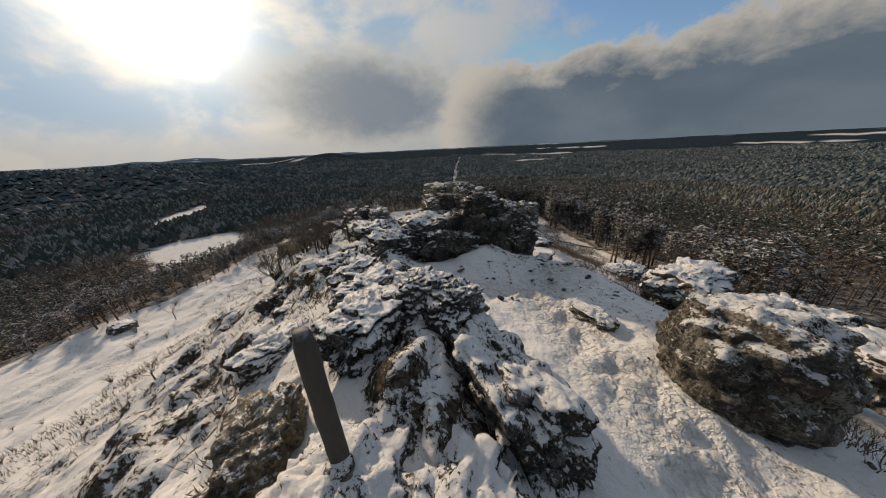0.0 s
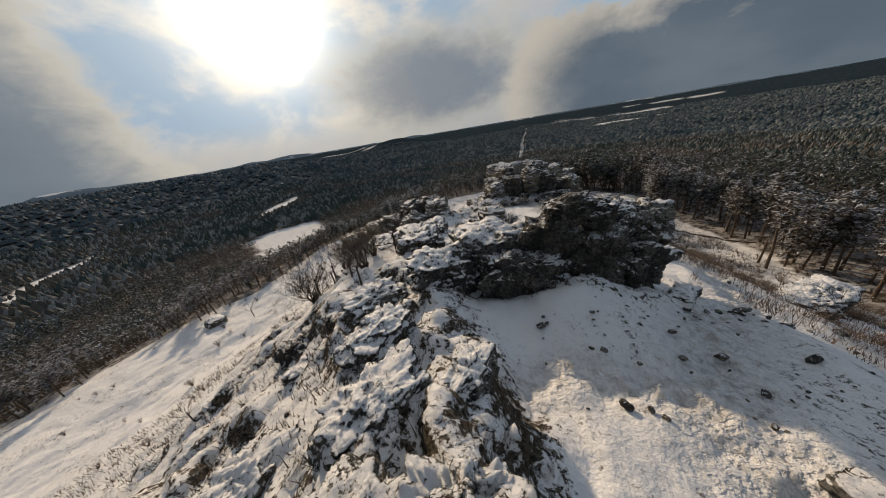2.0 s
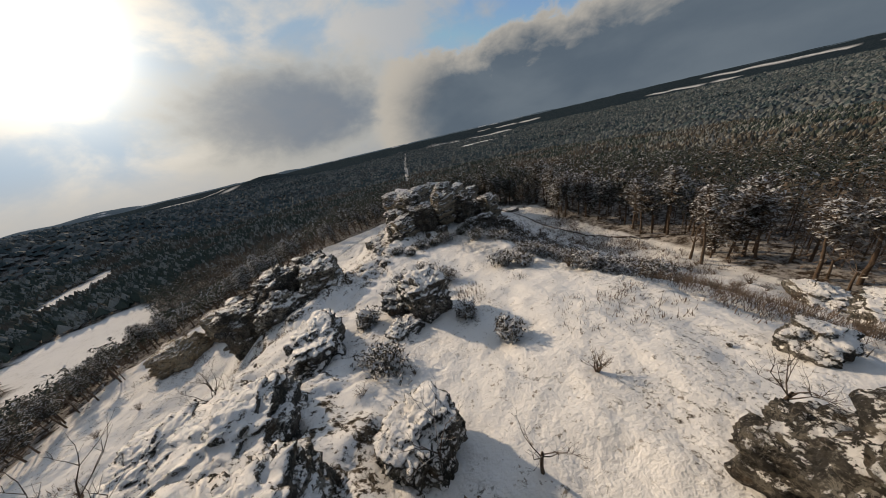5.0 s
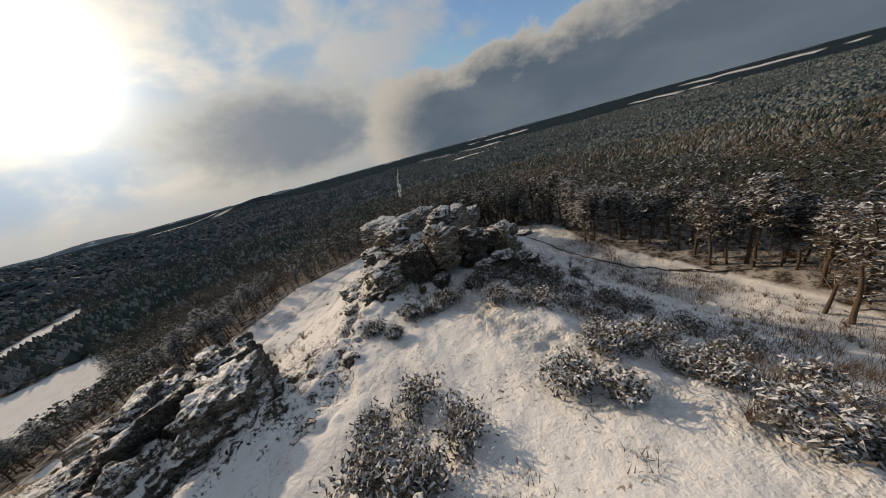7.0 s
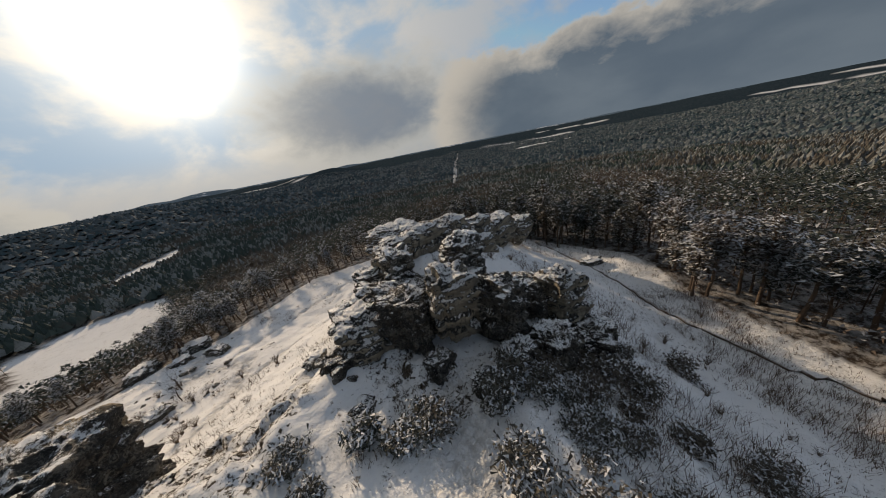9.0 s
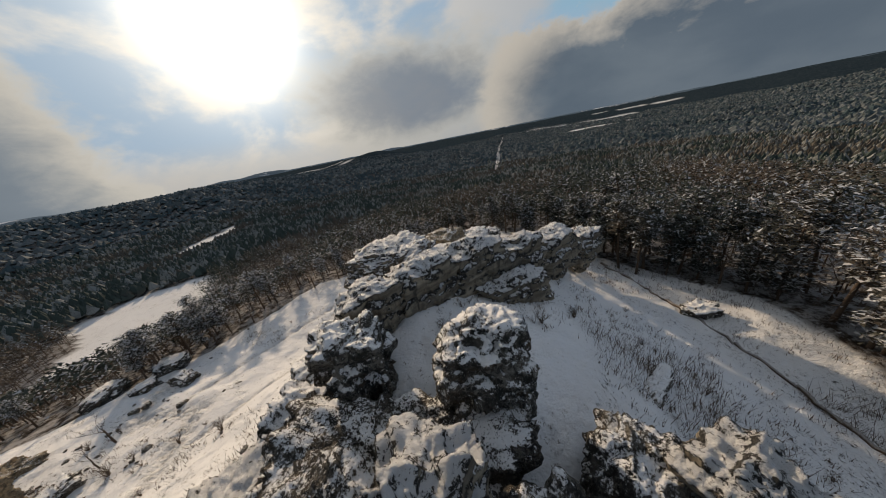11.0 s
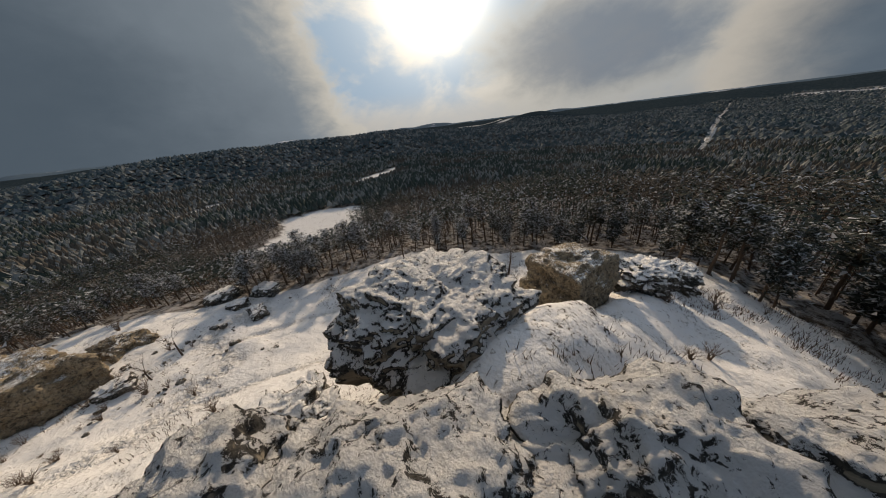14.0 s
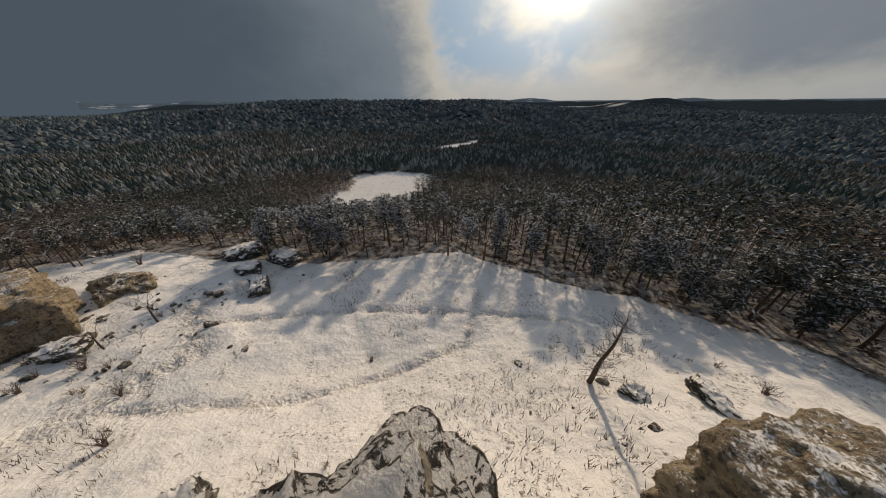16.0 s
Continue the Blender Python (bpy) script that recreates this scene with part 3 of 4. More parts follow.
def rock_mesh(size, seed, level=5, blocky=0.55, rough=0.17, strata=0.05, neck=0.0, lean=(0, 0), lumps=0.30, facets=0.75):
    """A limestone block about size across, its middle at the origin: boxy, bedded, cracked, undercut by neck."""
    v, f = sphere(level)
    k = 1 - blocky
    box = v / np.maximum(np.abs(v).max(1, keepdims=True), 1e-6)
    q = v * k + box * blocky * 0.82
    sx, sy, sz = (t / 2 for t in size)
    mean = (sx * sy * sz) ** (1 / 3)
    p = q * np.array([sx, sy, sz])
    w = p / mean
    o = seed * 7.31
    r = 1 + rough * (1.0 * fbm(w[:, 0] * 1.1 + o, w[:, 1] * 1.1, w[:, 2] * 1.1, seed, 3) + 0.7 * ridged(w[:, 0] * 1.6, w[:, 1] * 1.6 + o, w[:, 2] * 1.9, seed + 3, 4) - 0.5)
    r += (lumps * min(mean, 1.6) / 1.6 / max(mean, 0.5)) * billow(p[:, 0] * 1.0 + o, p[:, 1] * 1.0, p[:, 2] * 1.5, seed + 8, 4)
    p = p * np.stack([r, r, 1 + (r - 1) * 0.75], 1)
    bed = p[:, 2] * (1.5 / mean) + 0.5 * fbm(w[:, 0], w[:, 1] + o, 0, seed + 11, 2)
    ledge = 1 + strata * (2 * np.abs((bed * 1.3) % 1.0 - 0.5) ** 0.5 - 0.9)
    p[:, :2] *= ledge[:, None]
    if neck:
        low = smooth((-p[:, 2] / sz + 0.35) / 1.2)
        p[:, :2] *= (1 - neck * low)[:, None]
    if level > 3:
        out_ = p / np.maximum(np.sqrt((p ** 2).sum(1, keepdims=True)), 1e-6)
        far_off = np.array([o, o * 0.7, o * 0.3])
        for cell, share in ((0.46 * mean + 0.35, facets), (0.20 * mean + 0.14, facets * 0.9)):
            p = p + out_ * (share * broken(p * np.array([1, 1, 1.35]) + far_off, cell, seed))[:, None] * np.array([1, 1, 0.8])
        p = p + out_ * (0.035 * ridged(p[:, 0] * 3.1, p[:, 1] * 3.1, p[:, 2] * 3.6, seed + 17, 3))[:, None]
    p[:, 0] += lean[0] * p[:, 2]
    p[:, 1] += lean[1] * p[:, 2]
    return p, f


def rock(where, size, turn=0.0, seed=1, level=5, mat=None, parent=None, label="", name="boulder", **shape):
    """A block whose middle is at where."""
    p, f = rock_mesh(size, seed, level, **shape)
    ob = mesh_object(name, p, f, mat or rock_mat, parent)
    ob.matrix_basis = pose(*where, 0, 0, turn)
    if not parent:
        tagged(ob, label or "snow-dusted limestone boulder", "rock")
    return ob


def outcrop(label, blocks, mat=None):
    """Blocks (x, y, z of the middle, length, width, height, turn, shape): one rock, its blocks parts."""
    x, y, z = blocks[0][:3]
    e = thing("rock_outcrop", (x, y, ground_height(x, y)), label, "rock")
    base = e.matrix_world.translation
    for k, (bx, by, bz, lx, ly, lz, turn, shape) in enumerate(blocks):
        opts = dict(shape)
        rock((bx - base.x, by - base.y, bz - base.z), (lx, ly, lz), turn, int(abs(bx * 13 + by * 7)) + k, opts.pop("level", 6), opts.pop("mat", mat), e, name="block", **opts)
    return e


# summit rocks with the post
outcrop("broken limestone crest half buried in snow beside the post", [
    (-0.6, 8.4, 19.6, 2.0, 1.6, 1.8, 10, {}), (0.5, 7.9, 19.5, 1.7, 1.4, 1.7, 40, {}), (-2.3, 7.7, 19.1, 2.6, 2.2, 1.8, 70, {}),
    (1.7, 6.3, 17.9, 2.0, 4.6, 3.6, 24, {"lean": (-0.25, 0.1)}), (-1.6, 3.4, 18.3, 3.0, 2.4, 2.0, 15, {}), (0.4, 3.2, 18.2, 2.4, 2.4, 2.2, 50, {}),
    (-4.0, 5.0, 18.0, 2.4, 1.6, 2.0, 110, {"mat": tan_mat}), (-3.2, 10.5, 18.6, 3.0, 1.8, 1.6, 60, {}), (-4.4, 13.0, 18.2, 2.6, 2.0, 1.6, 80, {}), (-1.2, 11.6, 18.4, 2.4, 1.3, 1.2, 75, {}),
    (-6.5, 9.0, 16.9, 3.0, 1.8, 1.6, 75, {}), (-8.0, 13.5, 15.9, 3.2, 2.0, 1.8, 70, {}), (-6.2, 16.0, 17.2, 3.4, 2.2, 2.2, 60, {}),
])
rock((9.15, 7.3, 17.05), (4.3, 4.1, 5.2), 30, 12, 6, lump_mat, label="big round limestone boulder dusted with snow beside the path", blocky=0.22, neck=0.16, rough=0.10, lumps=0.3, facets=0.4)
outcrop("low snow-capped limestone ledges at the edge of the saddle", [
    (15.5, 15.5, 15.2, 6.5, 3.5, 2.6, 30, {}), (17.0, 8.0, 15.6, 4.0, 3.5, 2.4, 10, {}), (19.0, 18.5, 13.6, 4.5, 3.0, 2.2, 40, {}), (16.5, 11.0, 15.6, 3.0, 2.6, 2.0, 80, {}),
])
outcrop("low snow-capped ledges among brown shrubs", [
    (20.0, 26.5, 10.2, 5.0, 2.6, 2.0, 30, {}), (24.5, 30.5, 7.2, 4.4, 2.6, 1.8, 50, {}), (16.5, 23.5, 12.0, 3.6, 2.2, 1.6, 20, {}), (22.5, 22.5, 9.8, 3.4, 2.4, 1.6, 70, {}),
])
outcrop("dark limestone tor with snow on its ledges", [
    (2.9, 19.5, 17.7, 4.8, 3.4, 4.8, -12, {"rough": 0.13}), (-0.8, 20.0, 17.6, 4.8, 3.8, 4.0, 8, {"mat": rock_mat}), (-3.4, 18.2, 17.3, 3.6, 3.0, 3.4, 30, {"mat": rock_mat}),
    (2.5, 18.4, 20.5, 2.0, 1.5, 1.4, 20, {}), (3.7, 18.7, 20.2, 1.5, 1.4, 1.3, 60, {}), (0.6, 18.0, 17.6, 4.4, 2.0, 2.4, 10, {}), (-2.2, 21.6, 17.0, 3.2, 2.4, 2.8, 60, {"mat": rock_mat}),
    (4.8, 22.2, 15.4, 2.6, 2.8, 2.8, 15, {}), (-9.4, 14.6, 15.6, 3.0, 2.2, 2.2, 70, {}), (-10.2, 17.8, 15.0, 3.4, 2.2, 2.2, 60, {}), (-12.4, 20.6, 13.8, 3.2, 2.4, 2.2, 75, {}), (-14.0, 16.0, 13.0, 3.0, 2.0, 1.8, 70, {}),
    (4.9, 20.6, 19.2, 2.4, 2.0, 2.0, 20, {"mat": lump_mat, "blocky": 0.2}), (6.4, 21.0, 18.7, 2.2, 2.2, 2.4, 60, {"mat": lump_mat, "blocky": 0.2}), (3.0, 21.2, 19.0, 2.8, 1.8, 1.8, 10, {"mat": lump_mat, "blocky": 0.3}), (5.6, 20.0, 16.9, 2.8, 2.6, 3.4, 30, {}),
], black_mat)
outcrop("limestone ribs along the wooded side of the crest", [
    (-6.4, 23.6, 16.8, 3.4, 4.4, 3.0, 20, {}), (-8.6, 27.5, 15.7, 3.0, 5.0, 2.8, 15, {}), (-11.0, 22.0, 15.2, 3.6, 2.8, 2.6, 60, {}), (-12.6, 28.5, 14.6, 3.2, 4.0, 2.6, 20, {}), (-8.2, 33.0, 14.4, 2.8, 4.4, 2.6, 10, {}),
    (-3.2, 26.0, 15.6, 2.4, 2.6, 1.6, 40, {}),
])
outcrop("upright limestone rock in the snowy hollow", [
    (-1.9, 34.6, 14.4, 2.8, 2.6, 3.6, 20, {}), (-3.4, 36.2, 13.6, 2.6, 2.4, 2.6, 60, {}), (-3.6, 33.0, 13.6, 2.2, 1.8, 1.8, 40, {}),
])
outcrop("rounded limestone crag above the snow slope", [
    (-13.2, 48.2, 12.3, 4.8, 4.4, 5.6, 20, {}), (-11.2, 45.2, 12.5, 4.0, 4.4, 5.4, 15, {"mat": lump_mat}), (-15.6, 46.4, 12.2, 5.0, 5.0, 5.6, 50, {}), (-18.6, 44.8, 10.6, 5.0, 5.0, 5.0, 40, {}), (-14.2, 43.0, 11.6, 4.6, 4.4, 4.6, 30, {"mat": lump_mat}), (-17.2, 49.0, 10.8, 4.4, 4.2, 4.6, 10, {}), (-10.8, 48.2, 10.2, 2.6, 2.6, 2.6, 30, {}), (-9.8, 50.4, 9.6, 2.0, 2.0, 1.8, 10, {}),
], black_mat)
outcrop("broken dark limestone cliff with snowy ledges", [
    (1.6, 56.6, 13.0, 8.0, 3.4, 4.8, 4, {}), (-2.2, 55.0, 12.6, 3.4, 3.6, 3.8, 20, {"mat": pale_mat, "facets": 0.3}), (-3.2, 53.6, 11.8, 2.4, 2.4, 2.6, 50, {}), (2.4, 52.6, 12.0, 1.6, 1.4, 1.5, 50, {}), (6.6, 52.6, 11.8, 2.0, 1.6, 1.8, 20, {}), (-3.6, 51.2, 11.4, 1.8, 1.6, 1.5, 10, {}), (-1.4, 50.8, 11.5, 1.5, 1.2, 1.1, 60, {}), (8.8, 53.4, 11.3, 2.8, 2.4, 2.4, 30, {}), (11.6, 54.6, 10.0, 2.6, 2.0, 2.0, 70, {}), (13.2, 56.6, 8.8, 2.2, 1.8, 1.6, 10, {}), (4.6, 51.4, 11.7, 1.4, 1.1, 1.0, 40, {}), (0.8, 54.8, 13.6, 3.4, 2.8, 3.8, -10, {}), (3.6, 55.0, 14.4, 3.0, 3.0, 4.6, 15, {"mat": pale_mat, "facets": 0.3}), (6.2, 54.6, 13.6, 2.6, 2.8, 4.0, 40, {}),
    (4.6, 58.6, 15.2, 2.9, 2.8, 3.6, 10, {"mat": rock_mat, "blocky": 0.15, "rough": 0.12, "lumps": 0.35}), (10.6, 56.6, 12.2, 2.6, 2.6, 4.2, 30, {"mat": pale_mat, "facets": 0.3}), (8.4, 57.0, 12.4, 2.6, 2.6, 2.8, 70, {}), (-3.2, 52.4, 11.4, 1.8, 1.6, 1.7, 30, {}),
    (-0.2, 59.3, 14.7, 2.4, 2.6, 3.9, 20, {"mat": rock_mat}), (-3.6, 58.3, 12.0, 2.2, 2.2, 2.6, 50, {"mat": rock_mat}), (-1.6, 57.6, 13.2, 2.6, 2.6, 3.2, 10, {"mat": rock_mat}),
], black_mat)
outcrop("long pale limestone wall with banded faces and a snowy top", [
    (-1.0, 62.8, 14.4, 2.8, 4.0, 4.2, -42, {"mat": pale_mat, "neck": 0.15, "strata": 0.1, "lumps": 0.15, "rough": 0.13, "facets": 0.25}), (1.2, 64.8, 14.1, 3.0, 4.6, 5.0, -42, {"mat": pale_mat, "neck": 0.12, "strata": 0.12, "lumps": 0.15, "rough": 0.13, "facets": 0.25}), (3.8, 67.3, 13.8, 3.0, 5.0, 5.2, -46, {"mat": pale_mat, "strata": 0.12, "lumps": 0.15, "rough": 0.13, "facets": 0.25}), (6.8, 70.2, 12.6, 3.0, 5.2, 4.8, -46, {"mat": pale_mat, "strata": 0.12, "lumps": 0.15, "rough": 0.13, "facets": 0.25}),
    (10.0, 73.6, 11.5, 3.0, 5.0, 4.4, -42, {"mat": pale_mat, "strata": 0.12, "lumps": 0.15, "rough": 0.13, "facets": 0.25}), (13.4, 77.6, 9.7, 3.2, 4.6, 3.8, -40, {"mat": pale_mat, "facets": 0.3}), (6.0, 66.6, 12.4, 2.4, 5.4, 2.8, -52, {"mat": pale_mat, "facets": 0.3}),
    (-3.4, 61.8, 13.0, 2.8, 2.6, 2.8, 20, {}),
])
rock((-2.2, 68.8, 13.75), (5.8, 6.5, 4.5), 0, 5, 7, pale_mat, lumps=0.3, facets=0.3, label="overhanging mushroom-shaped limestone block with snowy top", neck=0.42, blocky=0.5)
outcrop("square pale limestone block rising from the snow", [
    (-0.2, 78.1, 11.2, 4.4, 5.0, 4.4, -15, {"mat": tan_mat, "lumps": 0.25, "rough": 0.12, "facets": 0.3}), (3.2, 81.6, 10.4, 3.6, 3.0, 2.6, 60, {}), (4.6, 85.0, 9.2, 3.0, 2.6, 2.0, 20, {}),
])
outcrop("tan limestone bluff with a bare sunlit face", [
    (-26.4, 53.6, 7.2, 6.4, 5.0, 5.0, 20, {"mat": tan_mat, "facets": 0.35}), (-30.0, 57.0, 5.6, 5.0, 3.6, 2.8, 30, {"mat": tan_mat}), (-31.0, 50.0, 6.4, 5.0, 5.0, 4.0, 0, {"mat": tan_mat}),
])
for k, (x, y, lx, ly, lz) in enumerate([(-25.5, 66.2, 2.3, 1.6, 1.3), (-30.5, 68.4, 3.2, 2.4, 1.8), (-29.2, 65.2, 2.2, 1.6, 1.0), (-33.4, 64.6, 3.6, 2.4, 1.8), (-2.2, 85.0, 2.6, 1.0, 0.9), (-4.4, 82.4, 1.2, 1.0, 0.8), (-7.9, 63.9, 2.8, 2.4, 1.8), (-6.4, 65.2, 1.8, 1.4, 1.1), (-7.2, 60.6, 1.6, 1.4, 1.0), (-8.6, 65.4, 2.2, 1.6, 1.4), (21.5, 73.0, 3.0, 2.0, 1.2), (12.6, 63.0, 3.2, 1.0, 0.7), (-22.6, 57.0, 2.2, 1.6, 1.2), (6.6, 10.6, 1.8, 1.0, 0.5), (-38, 26, 3.0, 2.0, 1.4), (9.6, 25.0, 2.0, 1.4, 0.9), (7.4, 18.6, 1.6, 1.0, 0.6), (-6.6, 56.0, 1.6, 1.4, 1.2)]):
    rock((x, y, ground_height(x, y) + lz * 0.22), (lx, ly, lz), 37 * k, 40 + k, 5, label="loose limestone boulder lying in the snow")


# ---- vegetation ----
def tube(v, f, path, radii, sides=3):
    """Adds a tapered tube along path to the lists v and f."""
    first = len(v)
    for k, p in enumerate(path):
        a = path[min(k + 1, len(path) - 1)] - path[max(k - 1, 0)]
        a = a.normalized() if a.length > 1e-6 else Vector((0, 0, 1))
        s = a.orthogonal().normalized()
        t = a.cross(s)
        for j in range(sides):
            w = 2 * math.pi * j / sides
            v.append(p + (s * math.cos(w) + t * math.sin(w)) * radii[k])
    for k in range(len(path) - 1):
        for j in range(sides):
            a, b_ = first + k * sides + j, first + k * sides + (j + 1) % sides
            f.append((a, b_, b_ + sides, a + sides))


def spray(rng, v, f, middle, spread, count, size, flat=0.55):
    """Small leaf-like triangles scattered round a middle, most of them lying flat."""
    for _ in range(count):
        o = Vector((rng.gauss(0, 1) * spread[0], rng.gauss(0, 1) * spread[1], rng.gauss(0, 1) * spread[2]))
        w = rng.uniform(0, 6.283)
        a = Vector((math.cos(w), math.sin(w), rng.uniform(-flat, flat))) * size * rng.uniform(0.6, 1.3)
        b_ = Vector((-math.sin(w), math.cos(w), rng.uniform(-flat, flat))) * size * rng.uniform(0.3, 0.6)
        c = middle + o
        k = len(v)
        v.extend((c - a * 0.5 - b_ * 0.5, c - a * 0.5 + b_ * 0.5, c + a * 0.7))
        f.append((k, k + 1, k + 2))


def grow(rng, v, f, start, way, length, radius, depth, droop=0.0, forks=3, sides=3):
    """A branch with forks, down to twigs."""
    pts, p, w = [start], start.copy(), way.normalized()
    steps = 2
    for k in range(steps):
        w = (w + Vector((rng.uniform(-1, 1), rng.uniform(-1, 1), rng.uniform(-0.7, 1) - droop)) * 0.22).normalized()
        p = p + w * (length / steps)
        pts.append(p.copy())
    tube(v, f, pts, [radius * (1 - 0.3 * k) for k in range(steps + 1)], sides)
    if depth:
        for k in range(forks):
            at = pts[rng.choice((1, 2)) if k else 2]
            side = Vector((rng.uniform(-1, 1), rng.uniform(-1, 1), rng.uniform(-0.2, 0.9)))
            grow(rng, v, f, at, w * 0.75 + side * 0.75, length * rng.uniform(0.5, 0.75), radius * 0.5, depth - 1, droop, forks, 3)


def pine(seed, tall, bare_part, spread, clumps):
    """A Scots pine: bare trunk, crooked limbs, a flat ragged crown that carries snow."""
    rng = random.Random(seed)
    tv, tf, cv, cf = [], [], [], []
    lean = Vector((rng.uniform(-0.05, 0.05), rng.uniform(-0.05, 0.05), 1))
    spine = [Vector((0, 0, -0.3)) + lean * (tall * k / 7) + Vector((rng.uniform(-1, 1), rng.uniform(-1, 1), 0)) * 0.03 * k for k in range(8)]
    tube(tv, tf, spine, [0.15 * (1 - 0.11 * k) * tall / 7 for k in range(8)], 6)
    for k in range(10):
        h = rng.uniform(0.25, bare_part)
        w = rng.uniform(0, 6.283)
        a = lean * tall * h
        tube(tv, tf, [a, a + Vector((math.cos(w), math.sin(w), rng.uniform(-0.4, 0.1))) * rng.uniform(0.3, 0.9)], [0.02, 0.006])
    for k in range(clumps):
        h = bare_part + (1.0 - bare_part) * (k + rng.random()) / clumps
        q = (h - bare_part) / (1 - bare_part)
        reach = spread * (0.45 + 0.9 * q) * (1 if q < 0.55 else 1 - 0.85 * (q - 0.55) / 0.45) * rng.uniform(0.45, 1.1)
        w = k * 2.4 + rng.uniform(-0.5, 0.5)
        root = lean * tall * (h - 0.05)
        tip = lean * tall * h + Vector((math.cos(w), math.sin(w), 0)) * reach + Vector((0, 0, rng.uniform(-0.25, 0.25)))
        tube(tv, tf, [root, (root + tip) * 0.5 + Vector((0, 0, 0.08)), tip], [0.045, 0.028, 0.01])
        spray(rng, cv, cf, tip, (0.24, 0.24, 0.09), 17, 0.30)
        spray(rng, cv, cf, (root + tip * 2) / 3, (0.20, 0.20, 0.10), 7, 0.28)
    return (tv, tf), (cv, cf)


def make_pine(seed, tall, bare_part, spread, clumps, label):
    (tv, tf), (cv, cf) = pine(seed, tall, bare_part, spread, clumps)
    e = thing("pine_tree", (0, 0, 0), label, "tree", "pines at the edge of the woods")
    mesh_object("trunk", tv, tf, bark, e)
    mesh_object("crown", cv, cf, needles, e, shade=False)
    return e


def make_bare_tree(seed, tall, label, group, name="bare_tree", mat=None, stems=1, depth=4, forks=3):
    """A leafless tree or shrub: trunk, and a crown of forked branches and twigs."""
    rng = random.Random(seed)
    tv, tf, cv, cf = [], [], [], []
    for s in range(stems):
        w = rng.uniform(0, 6.283)
        out_ = 0.0 if stems == 1 else 0.45
        way = Vector((math.cos(w) * out_, math.sin(w) * out_, 1))
        top = way * tall * (0.42 if stems == 1 else 0.2)
        tube(tv, tf, [Vector((0, 0, -0.2)), top * 0.5 + Vector((rng.uniform(-0.05, 0.05), rng.uniform(-0.05, 0.05), 0)), top], [0.024 * tall, 0.018 * tall, 0.013 * tall], 5)
        for k in range(4 if stems == 1 else 2):
            side = Vector((rng.uniform(-1, 1), rng.uniform(-1, 1), rng.uniform(0.5, 1.3)))
            grow(rng, cv, cf, top * rng.uniform(0.75, 1), side, tall * 0.27, 0.0085 * tall, depth - 1, 0.0, forks)
    e = thing(name, (0, 0, 0), label, "shrub" if stems > 1 else "tree", group)
    mesh_object("trunk" if stems == 1 else "rootstock", tv, tf, mat or bark, e)
    mesh_object("crown" if stems == 1 else "branching", cv, cf, mat or twig_mat, e)
    return e


def make_juniper(seed, wide, tall):
    rng = random.Random(seed)
    sv, sf, cv, cf = [], [], [], []
    for k in range(16):
        w, r = rng.uniform(0, 6.283), rng.uniform(0.15, 1) ** 0.7
        tip = Vector((math.cos(w) * r * wide * 0.5, math.sin(w) * r * wide * 0.5, tall * (1.0 - 0.55 * r) * rng.uniform(0.7, 1.1)))
        tube(sv, sf, [Vector((0, 0, -0.1)), tip * 0.5, tip], [0.03, 0.02, 0.008])
        for q in (0.45, 0.7, 0.95):
            spray(rng, cv, cf, tip * q, (0.11 * wide, 0.11 * wide, 0.10 * tall), 26, 0.17, 0.9)
    e = thing("juniper_bush", (0, 0, 0), "low juniper bush weighed down with snow", "bush", "junipers on the snowy slope")
    mesh_object("rootstock", sv, sf, bark, e)
    mesh_object("foliage", cv, cf, juniper, e, shade=False)
    return e


def stand(proto, x, y, rng, sink=0.05, lo=0.85, hi=1.2):
    """A copy of proto that stands on the ground at x, y."""
    s = rng.uniform(lo, hi)
    m = pose(x, y, ground_height(x, y) - sink, rng.uniform(-3, 3), rng.uniform(-3, 3), rng.uniform(0, 360))
    c = copy_thing(proto, m)
    c.scale = (s, s, s * rng.uniform(0.92, 1.1))
    return c


def retire(proto):
    for o in (*proto.children_recursive, proto):
        bpy.data.objects.remove(o)


rng = random.Random(11)
# where trees stand: a jittered grid over the woods
def scatter(step, r0, r1, seed, keep=1.0):
    g = np.random.RandomState(seed)
    xs = np.arange(-r1, r1, step)
    ax, ay = np.meshgrid(xs, xs + 45)
    ax, ay = (t.ravel() + g.uniform(-0.46, 0.46, t.size) * step for t in (ax, ay))
    r = np.hypot(ax, ay - 45)
    head = np.degrees(np.arctan2(ax, ay - 20))
    ok = (r >= r0) & (r < r1) & (head > -128) & (head < 86) & (clearing(ax, ay) < 1) & ~in_open(ax + 3.5 * fbm(ax / 7, ay / 7, 0, 13, 2), ay + 3.5 * fbm(ax / 7, ay / 7, 0, 14, 2)) & (g.rand(ax.size) < keep)
    return ax[ok], ay[ok]


def edge_distance(x, y):
    best = np.full(np.shape(x), 1e9)
    for (ax, ay), (bx, by) in zip(OPEN, OPEN[1:] + OPEN[:1]):
        dx, dy = bx - ax, by - ay
        t = np.clip(((x - ax) * dx + (y - ay) * dy) / (dx * dx + dy * dy), 0, 1)
        best = np.minimum(best, np.hypot(x - ax - t * dx, y - ay - t * dy))
    return best


def brownness(x, y):
    """The share of leafless trees, high along the field and in patches."""
    return smooth(0.5 + 0.9 * fbm(x / 28, y / 28, 0, 91, 2) + np.where((x < 8) & (y > 40), 0.35, 0.0))


